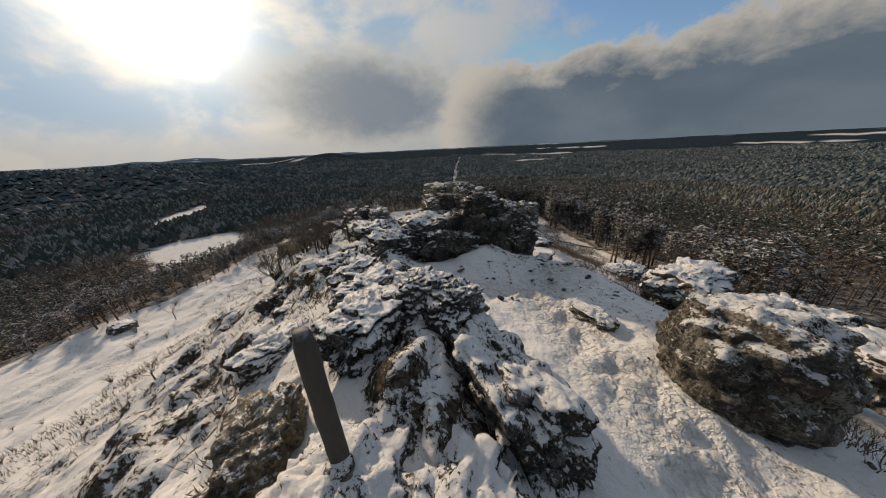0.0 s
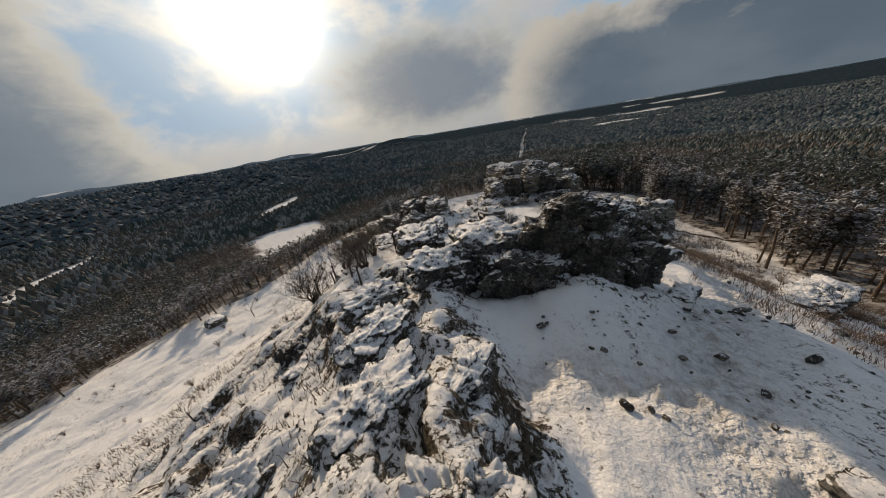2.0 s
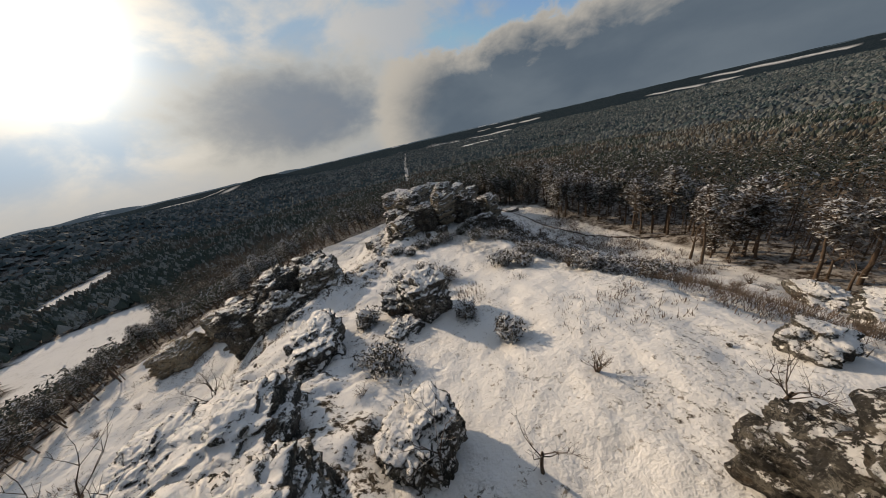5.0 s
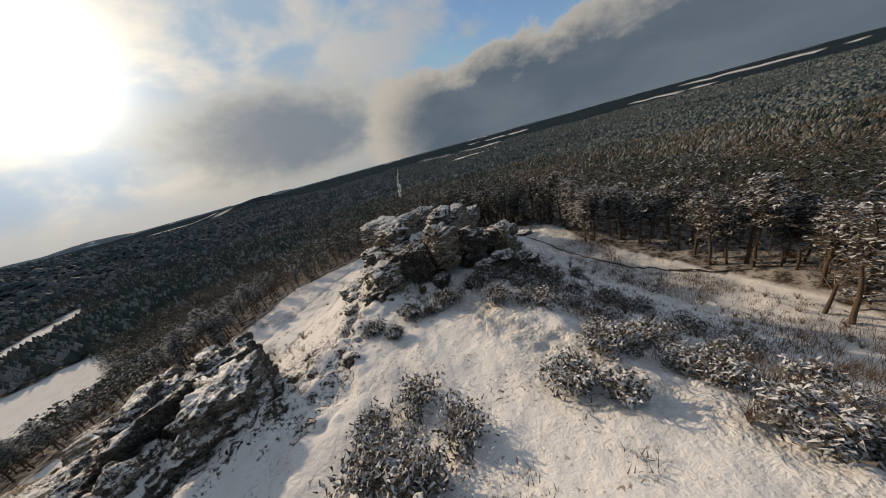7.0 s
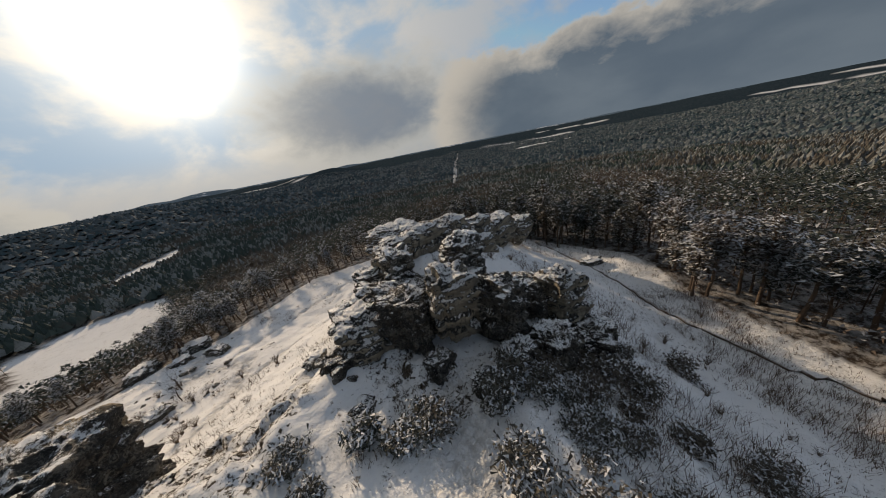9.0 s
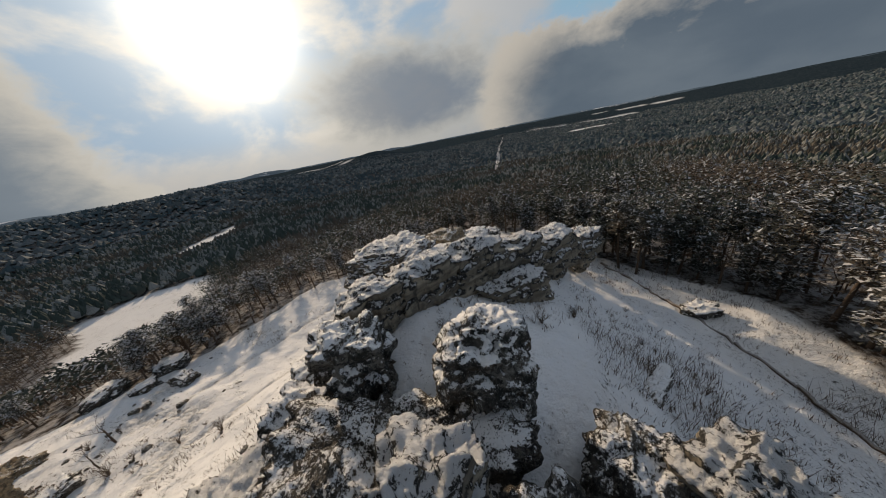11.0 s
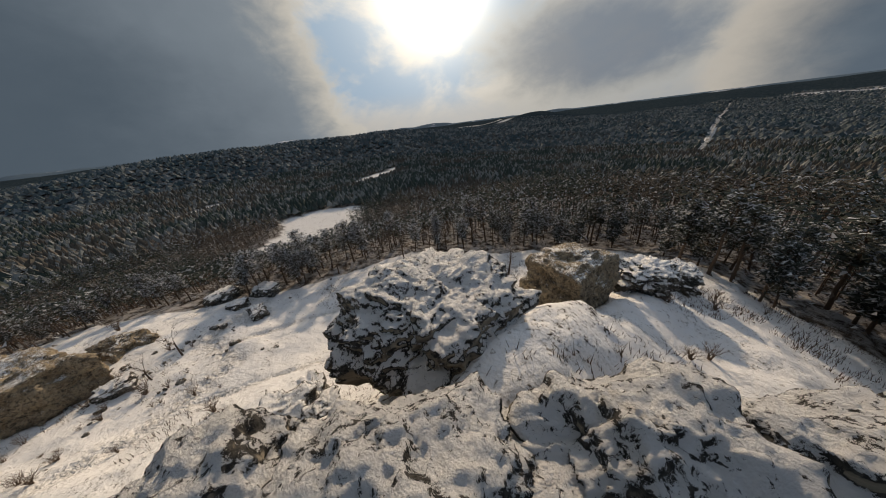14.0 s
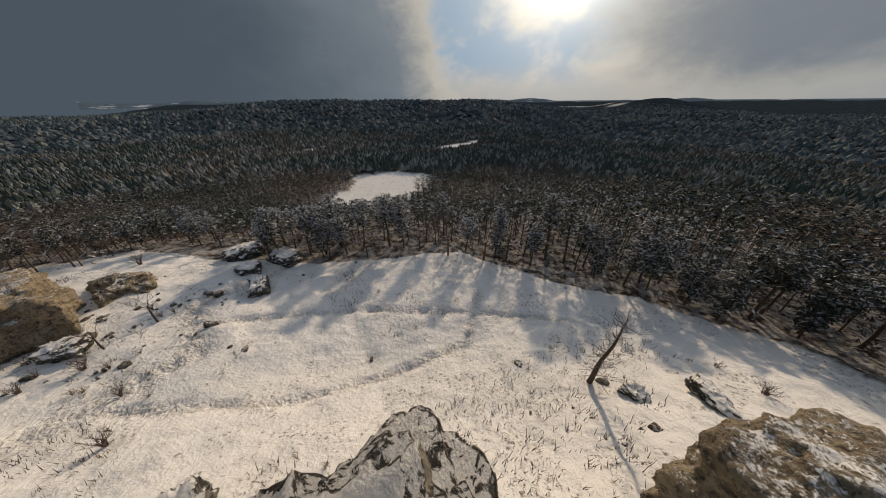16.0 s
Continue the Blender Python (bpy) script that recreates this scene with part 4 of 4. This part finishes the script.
tx, ty = scatter(2.0, 0, 135, 3)
ed = edge_distance(tx, ty)
order = np.argsort(ed + np.where(ty < 0, 40, 0))
near_set = order[:270]
pines = [make_pine(20 + k, h, b0, s, c, "Scots pine with a bare trunk and snow-laden crown") for k, (h, b0, s, c) in enumerate([(6.4, 0.52, 1.25, 46), (7.2, 0.58, 1.35, 48), (5.6, 0.42, 1.2, 46), (6.8, 0.50, 1.5, 52), (4.6, 0.25, 1.1, 44)])]
bares = [make_bare_tree(50 + k, h, "leafless broadleaf tree with thin brown twigs", "leafless trees at the edge of the woods") for k, h in enumerate((5.2, 6.0, 4.6))]
br = brownness(tx, ty)
for k in near_set:
    east = tx[k] > 12
    proto = rng.choice(bares) if rng.random() < br[k] * (0.35 if east else 0.75) else rng.choice(pines)
    grown = 1.15 if east else (0.62 if tx[k] < -32 and ty[k] < 66 else 0.86)
    stand(proto, tx[k], ty[k], rng, 0.1, 0.85 * grown, 1.15 * grown)
for q in (*pines, *bares):
    retire(q)


def woods(name, label, x, y, tall, crown_from, wide, tris, size, mat, trunks, seed):
    """Many trees as one mesh: each a ragged crown of small triangles over a thin trunk."""
    g = np.random.RandomState(seed)
    n_ = len(x)
    z = land(x, y)
    t = tall * g.uniform(0.75, 1.2, n_)
    lo = crown_from * g.uniform(0.8, 1.2, n_)
    q = g.rand(n_, tris)
    h = lo[:, None] + (1 - lo[:, None]) * q
    reach = wide * (0.55 + 0.6 * q) * np.where(q < 0.55, 1, 1 - 0.85 * (q - 0.55) / 0.45) * np.sqrt(g.rand(n_, tris))
    w = g.uniform(0, 6.283, (n_, tris))
    c = np.stack([x[:, None] + np.cos(w) * reach, y[:, None] + np.sin(w) * reach, z[:, None] + h * t[:, None]], -1)
    turn = g.uniform(0, 6.283, (n_, tris))
    a = np.stack([np.cos(turn), np.sin(turn), g.uniform(-0.75, 0.75, (n_, tris))], -1) * (size * g.uniform(0.6, 1.3, (n_, tris)))[..., None]
    b_ = np.stack([-np.sin(turn), np.cos(turn), g.uniform(-0.75, 0.75, (n_, tris))], -1) * (size * g.uniform(0.4, 0.8, (n_, tris)))[..., None]
    verts = np.stack([c - a * 0.5 - b_ * 0.5, c - a * 0.5 + b_ * 0.5, c + a * 0.7], 2).reshape(-1, 3)
    faces = np.arange(len(verts)).reshape(-1, 3)
    e = mesh_object(name, verts, faces, mat, shade=False)
    tagged(e, label, "woods", kind="stuff")
    if trunks:
        r = 0.07
        ring = np.array([(1, 0), (-0.5, 0.87), (-0.5, -0.87)]) * r
        base = np.stack([np.stack([x + rx, y + ry, z - 0.2], -1) for rx, ry in ring], 1)
        top = np.stack([np.stack([x + rx * 0.5, y + ry * 0.5, z + t * (lo + 0.25)], -1) for rx, ry in ring], 1)
        tv = np.concatenate([base, top], 1).reshape(-1, 3)
        k = np.arange(n_)[:, None] * 6
        tf = np.concatenate([k + np.array([[i, (i + 1) % 3, 3 + (i + 1) % 3, 3 + i]]) for i in range(3)], 0)
        tk = mesh_object(name + "_trunks", tv, tf, bark)
        tagged(tk, "dark bare trunks under the tree crowns", "woods", kind="stuff")


rest = order[270:]
low_ = np.where((tx[rest] < -28) & (ty[rest] < 108) & (tx[rest] > -85), 0.6, 1.0)
woods("pine_woods", "snow-dusted pine woods round the hill", tx[rest], ty[rest], 6.4 * low_, 0.34, 1.25, 46, 0.42, woods_mat, True, 5)

g0 = np.random.RandomState(31)
ux, uy = scatter(1.6, 0, 95, 32)
close_ = edge_distance(ux, uy) < 22
woods("undergrowth", "tangled brown leafless undergrowth beneath the trees", ux[close_], uy[close_], 3.2, 0.05, 1.0, 18, 0.28, brush_mat, False, 33)


def cones(name, label, x, y, tall, wide, sides, mat, seed):
    """Far trees as one mesh: each a leaning, uneven cone."""
    g = np.random.RandomState(seed)
    n_ = len(x)
    z = land(x, y)
    t = tall * g.uniform(0.6, 1.25, n_)
    w = wide * g.uniform(0.65, 1.25, n_)
    tip = np.stack([x + g.uniform(-0.25, 0.25, n_) * w, y + g.uniform(-0.25, 0.25, n_) * w, z + t], -1)[:, None]
    turn = np.linspace(0, 6.283, sides, endpoint=False)[None] + g.uniform(0, 6.283, (n_, 1))
    r = w[:, None] * g.uniform(0.55, 1.2, (n_, sides))
    ring = np.stack([x[:, None] + np.cos(turn) * r, y[:, None] + np.sin(turn) * r, z[:, None] + t[:, None] * g.uniform(0.1, 0.5, (n_, sides))], -1)
    verts = np.concatenate([tip, ring], 1).reshape(-1, 3)
    base = np.arange(n_)[:, None] * (sides + 1)
    faces = np.concatenate([np.concatenate([base, base + 1 + i_, base + 1 + (i_ + 1) % sides], 1) for i_ in range(sides)], 0)
    tagged(mesh_object(name, verts, faces, mat, shade=False), label, "woods", kind="stuff")


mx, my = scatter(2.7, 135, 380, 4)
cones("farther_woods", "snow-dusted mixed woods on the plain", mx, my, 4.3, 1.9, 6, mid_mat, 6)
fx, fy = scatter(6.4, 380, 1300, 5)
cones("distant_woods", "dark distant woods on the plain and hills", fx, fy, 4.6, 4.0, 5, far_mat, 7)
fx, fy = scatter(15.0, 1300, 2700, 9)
cones("horizon_woods", "dark woods towards the horizon, blue-green with painted haze", fx, fy, 9.0, 9.0, 4, far_mat, 10)

# small bare trees, junipers and shrubs on the hill
shrub_a = make_bare_tree(70, 2.9, "small leafless tree among snowy rocks", "small leafless trees on the hill", mat=dark_twig)
shrub_b = make_bare_tree(71, 2.2, "small leafless tree among snowy rocks", "small leafless trees on the hill", mat=dark_twig)
for x, y in [(-2.6, 25.2), (-0.2, 24.4), (-12.4, 20.6), (-10.6, 24.0), (-23.0, 42.2), (-10.8, 29.6), (-9.2, 18.6), (-16.6, 12.2), (9.0, 50.2), (-22.0, 58.7), (-24.0, 60.4), (17.6, 23.0), (5.6, 23.6), (-13.6, 26.0), (-33.0, 27.3), (4.4, 84.0)]:
    stand(rng.choice((shrub_a, shrub_b)), x, y, rng, 0.05, 1.0, 1.35)
for x, y in [(-13.8, 22.4), (-12.6, 19.2), (-7.8, 17.4), (-10.2, 21.0), (-9.0, 24.6)]:
    stand(rng.choice((shrub_a, shrub_b)), x, y, rng, 0.05, 1.3, 1.6)
retire(shrub_a), retire(shrub_b)
thicket = make_bare_tree(73, 3.4, "wide dark leafless bush with dense crooked branches", "wide leafless bushes on the crest", name="leafless_bush", stems=12, mat=dark_twig, depth=4, forks=4)
for x, y in [(-9.4, 20.4), (-11.6, 21.4), (-12.8, 18.8), (-10.4, 23.4)]:
    stand(thicket, x, y, rng, 0.05, 0.95, 1.15)
retire(thicket)


def make_snag(seed, tall):
    """A dead standing trunk with many short broken twigs."""
    rs = random.Random(seed)
    tv, tf, cv, cf = [], [], [], []
    spine = [Vector((0.05 * math.sin(k * 1.3), 0.05 * math.cos(k * 1.7), -0.3 + (tall + 0.3) * k / 9)) for k in range(10)]
    tube(tv, tf, spine, [0.15 * (1 - 0.095 * k) for k in range(10)], 7)
    for k in range(64):
        h = rs.uniform(0.16, 0.99)
        w = rs.uniform(0, 6.283)
        at = spine[0].lerp(spine[-1], h)
        grow(rs, cv, cf, at, Vector((math.cos(w), math.sin(w), rs.uniform(-0.3, 0.7))), rs.uniform(0.35, 0.9) * (1.15 - 0.5 * h), 0.022, 1, 0.1, 3)
    e = thing("dead_tree", (0, 0, 0), "tall dead tree with short bare twigs leaning in the snow", "tree")
    mesh_object("trunk", tv, tf, dark_twig, e)
    mesh_object("crown", cv, cf, dark_twig, e)
    return e


snag = make_snag(75, 4.9)
snag.matrix_world = pose(-6.0, 81.5, ground_height(-6.0, 81.5), 0, 5, 0)

junipers = [make_juniper(80 + k, w, h) for k, (w, h) in enumerate([(1.8, 1.3), (2.3, 1.4), (1.4, 1.0), (2.8, 1.2)])]
spots = [(5.1, 39.4), (7.8, 40.6), (-3.4, 40.7), (-1.5, 41.5), (0.2, 39.2), (-1.9, 38.3), (-3.5, 38.9), (0.9, 48.9), (2.1, 49.4), (5.5, 47.4), (10.8, 41.4), (12.8, 41.4), (1.4, 30.0), (6.4, 38.0), (-2.3, 47.4), (1.9, 50.0), (6.8, 46.4), (9.8, 46.3), (14.7, 37), (5.4, 50.4), (0.2, 33.0), (-4.4, 30.4), (-5.6, 35.0), (7.2, 50.6), (-1.8, 19.4), (7.6, 51.8), (9.2, 51.0), (10.6, 52.4), (8.6, 48.8), (11.4, 50.6), (6.2, 51.4), (-1.0, 49.4), (-3.6, 48.6), (12.4, 53.4)]
for x, y in spots:
    stand(rng.choice(junipers), x, y, rng)
for k in range(48):
    y = rng.uniform(34, 58)
    x = np.interp(y, STATION, SHELF_X) + rng.uniform(0.5, 13) * rng.random() ** 0.5
    stand(rng.choice(junipers), float(x), y, rng, 0.05, 0.5, 1.05)
for q in junipers:
    retire(q)

bushes = [make_bare_tree(90 + k, h, "leafless brown shrub standing in the snow", "leafless shrubs on the slopes", name="brown_shrub", stems=s, mat=twig_mat, depth=2, forks=5) for k, (h, s) in enumerate([(1.3, 9), (1.7, 11), (1.0, 8)])]
fixed = [(17.3, 30.9), (25, 34.6), (8.7, 35.8), (27.7, 41.7), (17.9, 53.3), (19.9, 50.8), (16.9, 56.1), (-20.5, 74.8), (-8.8, 69.2), (-8.3, 71.5), (4.1, 82.3), (6.9, 83.6), (2.4, 62.4), (7.3, 63.9), (5.4, 63.1), (-40.9, 37.2), (-2.9, 88.8), (-1.1, 87.9), (-7.4, 24.6), (-5.2, 28.8), (-15.5, 14.0), (-14, 18), (3.2, 26.6), (-3.2, 29.4)]
for x, y in fixed:
    stand(rng.choice(bushes), x, y, rng, 0.05, 0.6, 1.1)
for k in range(34):
    stand(rng.choice(bushes), rng.uniform(-46, -31), rng.uniform(52, 76), rng, 0.05, 0.8, 1.5)
for k in range(270):
    zone = rng.random()
    if zone < 0.34:
        y = rng.uniform(18, 46)
        x = float(np.interp(y, STATION, SHELF_X)) + 4 + 19 * rng.random() ** 0.7
    elif zone < 0.58:
        y = rng.uniform(30, 62)
        x = float(np.interp(y, STATION, SHELF_X)) + rng.uniform(3, 20)
    elif zone < 0.80:
        y = rng.uniform(8, 56)
        x = float(np.interp(y, STATION, WEST_X)) + rng.uniform(-14, 12)
    elif zone < 0.90:
        x, y = rng.uniform(4, 16), rng.uniform(60, 90)
    else:
        x, y = rng.uniform(-26, -14), rng.uniform(52, 62)
    stand(rng.choice(bushes), x, y, rng, 0.05, 0.45, 1.0)
for q in bushes:
    retire(q)


# ---- the post, the logs, loose stones, dry grass ----
pv, pf = [], []
rr = random.Random(4)
for k in range(13):
    h = k / 12
    half = 0.17 - 0.02 * h
    for j in range(12):
        w = 2 * math.pi * j / 12
        dent = 0.86 if (0.42 < h < 0.95 and 2 < j < 6) else 1.0
        cap = 1.0 if h < 0.93 else 0.72
        q = half * dent * cap * (1 + 0.05 * math.sin(3 * w + 5 * h)) * rr.uniform(0.95, 1.05)
        pv.append(Vector((math.cos(w) * q, math.sin(w) * q * 0.9, -0.5 + 3.25 * h)))
for k in range(12):
    for j in range(12):
        a, b_ = k * 12 + j, k * 12 + (j + 1) % 12
        pf.append((a, b_, b_ + 12, a + 12))
pf.append(tuple(range(12 * 12, 13 * 12)))
post = thing("wooden_post", (-1.65, 3.95, 19.2), "thick weathered dark wooden post standing among the rocks", "post")
mesh_object("shaft", pv, pf, post_mat, post)
sv, sf = rock_mesh((0.5, 0.42, 0.4), 61, 3)
foot = mesh_object("foot_stone", sv, sf, rock_mat, post, "grey stone at the foot of the post")
foot.location = (0.05, -0.12, 0.05)

line = [(15.5, 86.0), (17.4, 82.2), (19.2, 77.5), (20.7, 72.7), (22.3, 66.5), (23.2, 62.5), (25.5, 58.0), (28.5, 53.3), (33.0, 48.5)]
for (ax, ay), (bx, by) in zip(line, line[1:]):
    for part_ in (0.0, 0.5):
        lv, lf = [], []
        if rr.random() < 0.12:
            continue
        thick = rr.uniform(0.6, 1.05)
        p0 = Vector((ax + (bx - ax) * part_, ay + (by - ay) * part_, 0))
        p1 = Vector((ax + (bx - ax) * (part_ + 0.52), ay + (by - ay) * (part_ + 0.52), 0))
        pts = []
        for k in range(6):
            p = p0.lerp(p1, k / 5)
            pts.append(Vector((p.x + rr.uniform(-0.2, 0.2) - p0.x, p.y + rr.uniform(-0.2, 0.2) - p0.y, ground_height(p.x, p.y) + 0.10 - ground_height(p0.x, p0.y))))
        tube(lv, lf, pts, [q * thick for q in (0.15, 0.16, 0.15, 0.14, 0.12, 0.09)], 7)
        log = mesh_object("fallen_log", lv, lf, bark)
        log.location = (p0.x, p0.y, ground_height(p0.x, p0.y))
        tagged(log, "dark fallen log lying along the path in the snow", "log", "logs along the woodland path")

stones = []
for k in range(6):
    g_ = rock_mesh((1.0, rr.uniform(0.5, 0.8), rr.uniform(0.35, 0.6)), 300 + k, 3, 0.35, 0.22)
    me = bpy.data.meshes.new("stone")
    me.from_pydata(g_[0].tolist(), [], g_[1].tolist())
    me.materials.append(brown_mat)
    me.polygons.foreach_set("use_smooth", [True] * len(me.polygons))
    stones.append(me)


def stone(x, y, s, turn):
    ob = new("stone", stones[rr.randrange(6)])
    ob.matrix_world = pose(x, y, ground_height(x, y) + 0.02 * s, rr.uniform(-15, 15), rr.uniform(-15, 15), turn) @ Matrix.Diagonal((s, s, s, 1))
    tagged(ob, "small dark limestone stone poking through snow", "stone", "stones scattered in the snow")


for k in range(150):
    zone = rr.random()
    if zone < 0.20:
        x = rr.uniform(0.5, 9)
        y = 17.7 - abs(rr.gauss(0, 0.9))
    elif zone < 0.55:
        x, y = rr.uniform(-16, -7), rr.uniform(4, 36)
    elif zone < 0.70:
        x, y = rr.uniform(-10, -2), rr.uniform(52, 66)
    elif zone < 0.82:
        x, y = rr.gauss(-5.5, 2.2), rr.gauss(79.5, 2.4)
    elif zone < 0.92:
        x, y = rr.uniform(-34, -14), rr.uniform(54, 76)
    else:
        x, y = rr.uniform(6, 14), rr.uniform(4, 26)
    stone(x, y, (0.10 if zone < 0.2 else 0.14) + (0.36 if zone < 0.2 else 0.6) * rr.random() ** 2.6, rr.uniform(0, 360))

for k in range(90):
    y = 17.4 - 5.6 * rr.random() ** 2
    stone(rr.uniform(0.8, 10.5), y, 0.10 + 0.34 * rr.random() ** 2.5, rr.uniform(0, 360))
for k in range(48):
    stone(rr.uniform(-28, -19), rr.uniform(54, 65), 0.2 + 0.8 * rr.random() ** 2.5, rr.uniform(0, 360))

g = np.random.RandomState(8)
n_ = 42000
gxs, gys = g.uniform(-36, 30, n_), g.uniform(0, 90, n_)
dense = fbm(gxs / 6, gys / 6, 0, 66, 3) + 0.45 * rockiness(gxs, gys) + np.where(gxs > np.interp(gys, STATION, SHELF_X) + 2, 0.6, 0.0) - np.where((gxs < -9) & (gys > 56), 0.7, 0.0)
ok = (dense > 0.27) & (tracks(gxs, gys) < 0.3)
gxs, gys = gxs[ok], gys[ok]
gz = land(gxs, gys) + 0.15 * fbm(gxs / 5, gys / 7, 0, 41, 3)
blades, faces = [], []
for blade in range(4):
    w = g.uniform(0, 6.283, len(gxs))
    hh = g.uniform(0.12, 0.42, len(gxs))
    ox, oy = g.uniform(-0.15, 0.15, (2, len(gxs)))
    lean_x, lean_y = np.cos(w) * hh * 0.5, np.sin(w) * hh * 0.5
    root = np.stack([gxs + ox, gys + oy, gz - 0.05], -1)
    blades.append(np.stack([root + np.stack([np.sin(w) * 0.017, -np.cos(w) * 0.017, 0 * w], -1), root - np.stack([np.sin(w) * 0.017, -np.cos(w) * 0.017, 0 * w], -1), root + np.stack([lean_x, lean_y, hh], -1)], 1).reshape(-1, 3))
allv = np.concatenate(blades)
grass = mesh_object("dry_grass", allv, np.arange(len(allv)).reshape(-1, 3), twig_mat, shade=False)
tagged(grass, "thin dry brown grass stalks sticking out of snow", "grass", kind="stuff")

# brushwood on the slope towards the path
n_ = 5200
bx_, by_ = g.uniform(8, 30, n_), g.uniform(18, 66, n_)
keep_ = (bx_ > np.interp(by_, STATION, SHELF_X) + 1.5) & (fbm(bx_ / 5, by_ / 5, 0, 71, 3) > -0.05) & in_open(bx_, by_)
bx_, by_ = bx_[keep_], by_[keep_]
bz_ = land(bx_, by_) + 0.15 * fbm(bx_ / 5, by_ / 7, 0, 41, 3)
rods = []
for rod in range(9):
    w = g.uniform(0, 6.283, len(bx_))
    hh = g.uniform(0.3, 0.95, len(bx_))
    ox, oy = g.uniform(-0.35, 0.35, (2, len(bx_)))
    root = np.stack([bx_ + ox, by_ + oy, bz_ - 0.05], -1)
    half = np.stack([np.sin(w) * 0.012, -np.cos(w) * 0.012, 0 * w], -1)
    rods.append(np.stack([root + half, root - half, root + np.stack([np.cos(w) * hh * 0.6, np.sin(w) * hh * 0.6, hh], -1)], 1).reshape(-1, 3))
allv = np.concatenate(rods)
brush = mesh_object("brushwood", allv, np.arange(len(allv)).reshape(-1, 3), twig_mat, shade=False)
tagged(brush, "dense thin brown brushwood standing in the snow", "brushwood", kind="stuff")

# ---- hazy hills along the horizon ----
haze_mat, n, b, p, up = shader("far_hills")
b.inputs["Specular IOR Level"].default_value = 0.0
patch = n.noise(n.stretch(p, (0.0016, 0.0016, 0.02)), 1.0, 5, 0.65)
# the blue-grey of the hills is air haze put into the base colour
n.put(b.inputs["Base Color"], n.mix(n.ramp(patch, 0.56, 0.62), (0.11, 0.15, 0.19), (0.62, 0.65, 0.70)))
n.put(b.inputs["Roughness"], 1.0)
turn = np.radians(np.linspace(-110, 110, 441))
rise = np.interp(np.degrees(turn), [-110, 15, 40, 110], [22, 22, 4, 4]) + np.interp(np.degrees(turn), [-110, 15, 40, 110], [42, 42, 16, 16]) * np.clip(fbm(turn * 5, turn * 0 + 3.3, 0, 91, 5) + 0.25, 0, 1)
hv, rows_ = [], ((4700, 0.0), (4900, 0.55), (5080, 1.0), (5180, 0.9))
for r, share in rows_:
    hv.append(np.stack([np.sin(turn) * r, 45 + np.cos(turn) * r, -30 + (30 + rise) * share], -1))
k = np.arange(440)
hf = np.concatenate([np.stack([q * 441 + k, q * 441 + k + 1, (q + 1) * 441 + k + 1, (q + 1) * 441 + k], -1) for q in range(3)])
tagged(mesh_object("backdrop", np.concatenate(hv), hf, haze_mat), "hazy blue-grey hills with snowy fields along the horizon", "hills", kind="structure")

# ---- the ride through the far woods ----
ys = np.geomspace(362, 2550, 60)
left_ = np.stack([ride_x(ys) - ride_half(ys), ys, 0 * ys], -1)
right_ = np.stack([ride_x(ys) + ride_half(ys), ys, 0 * ys], -1)
for row in (left_, right_):
    row[:, 2] = land(ride_x(ys), ys) + 0.4 + 0.0012 * ys
k = np.arange(59)
ride = mesh_object("road", np.concatenate([left_, right_]), np.stack([k, k + 60, k + 61, k + 1], -1), ride_mat)
tagged(ride, "straight snowy ride cut through the far woods", "road", kind="structure")
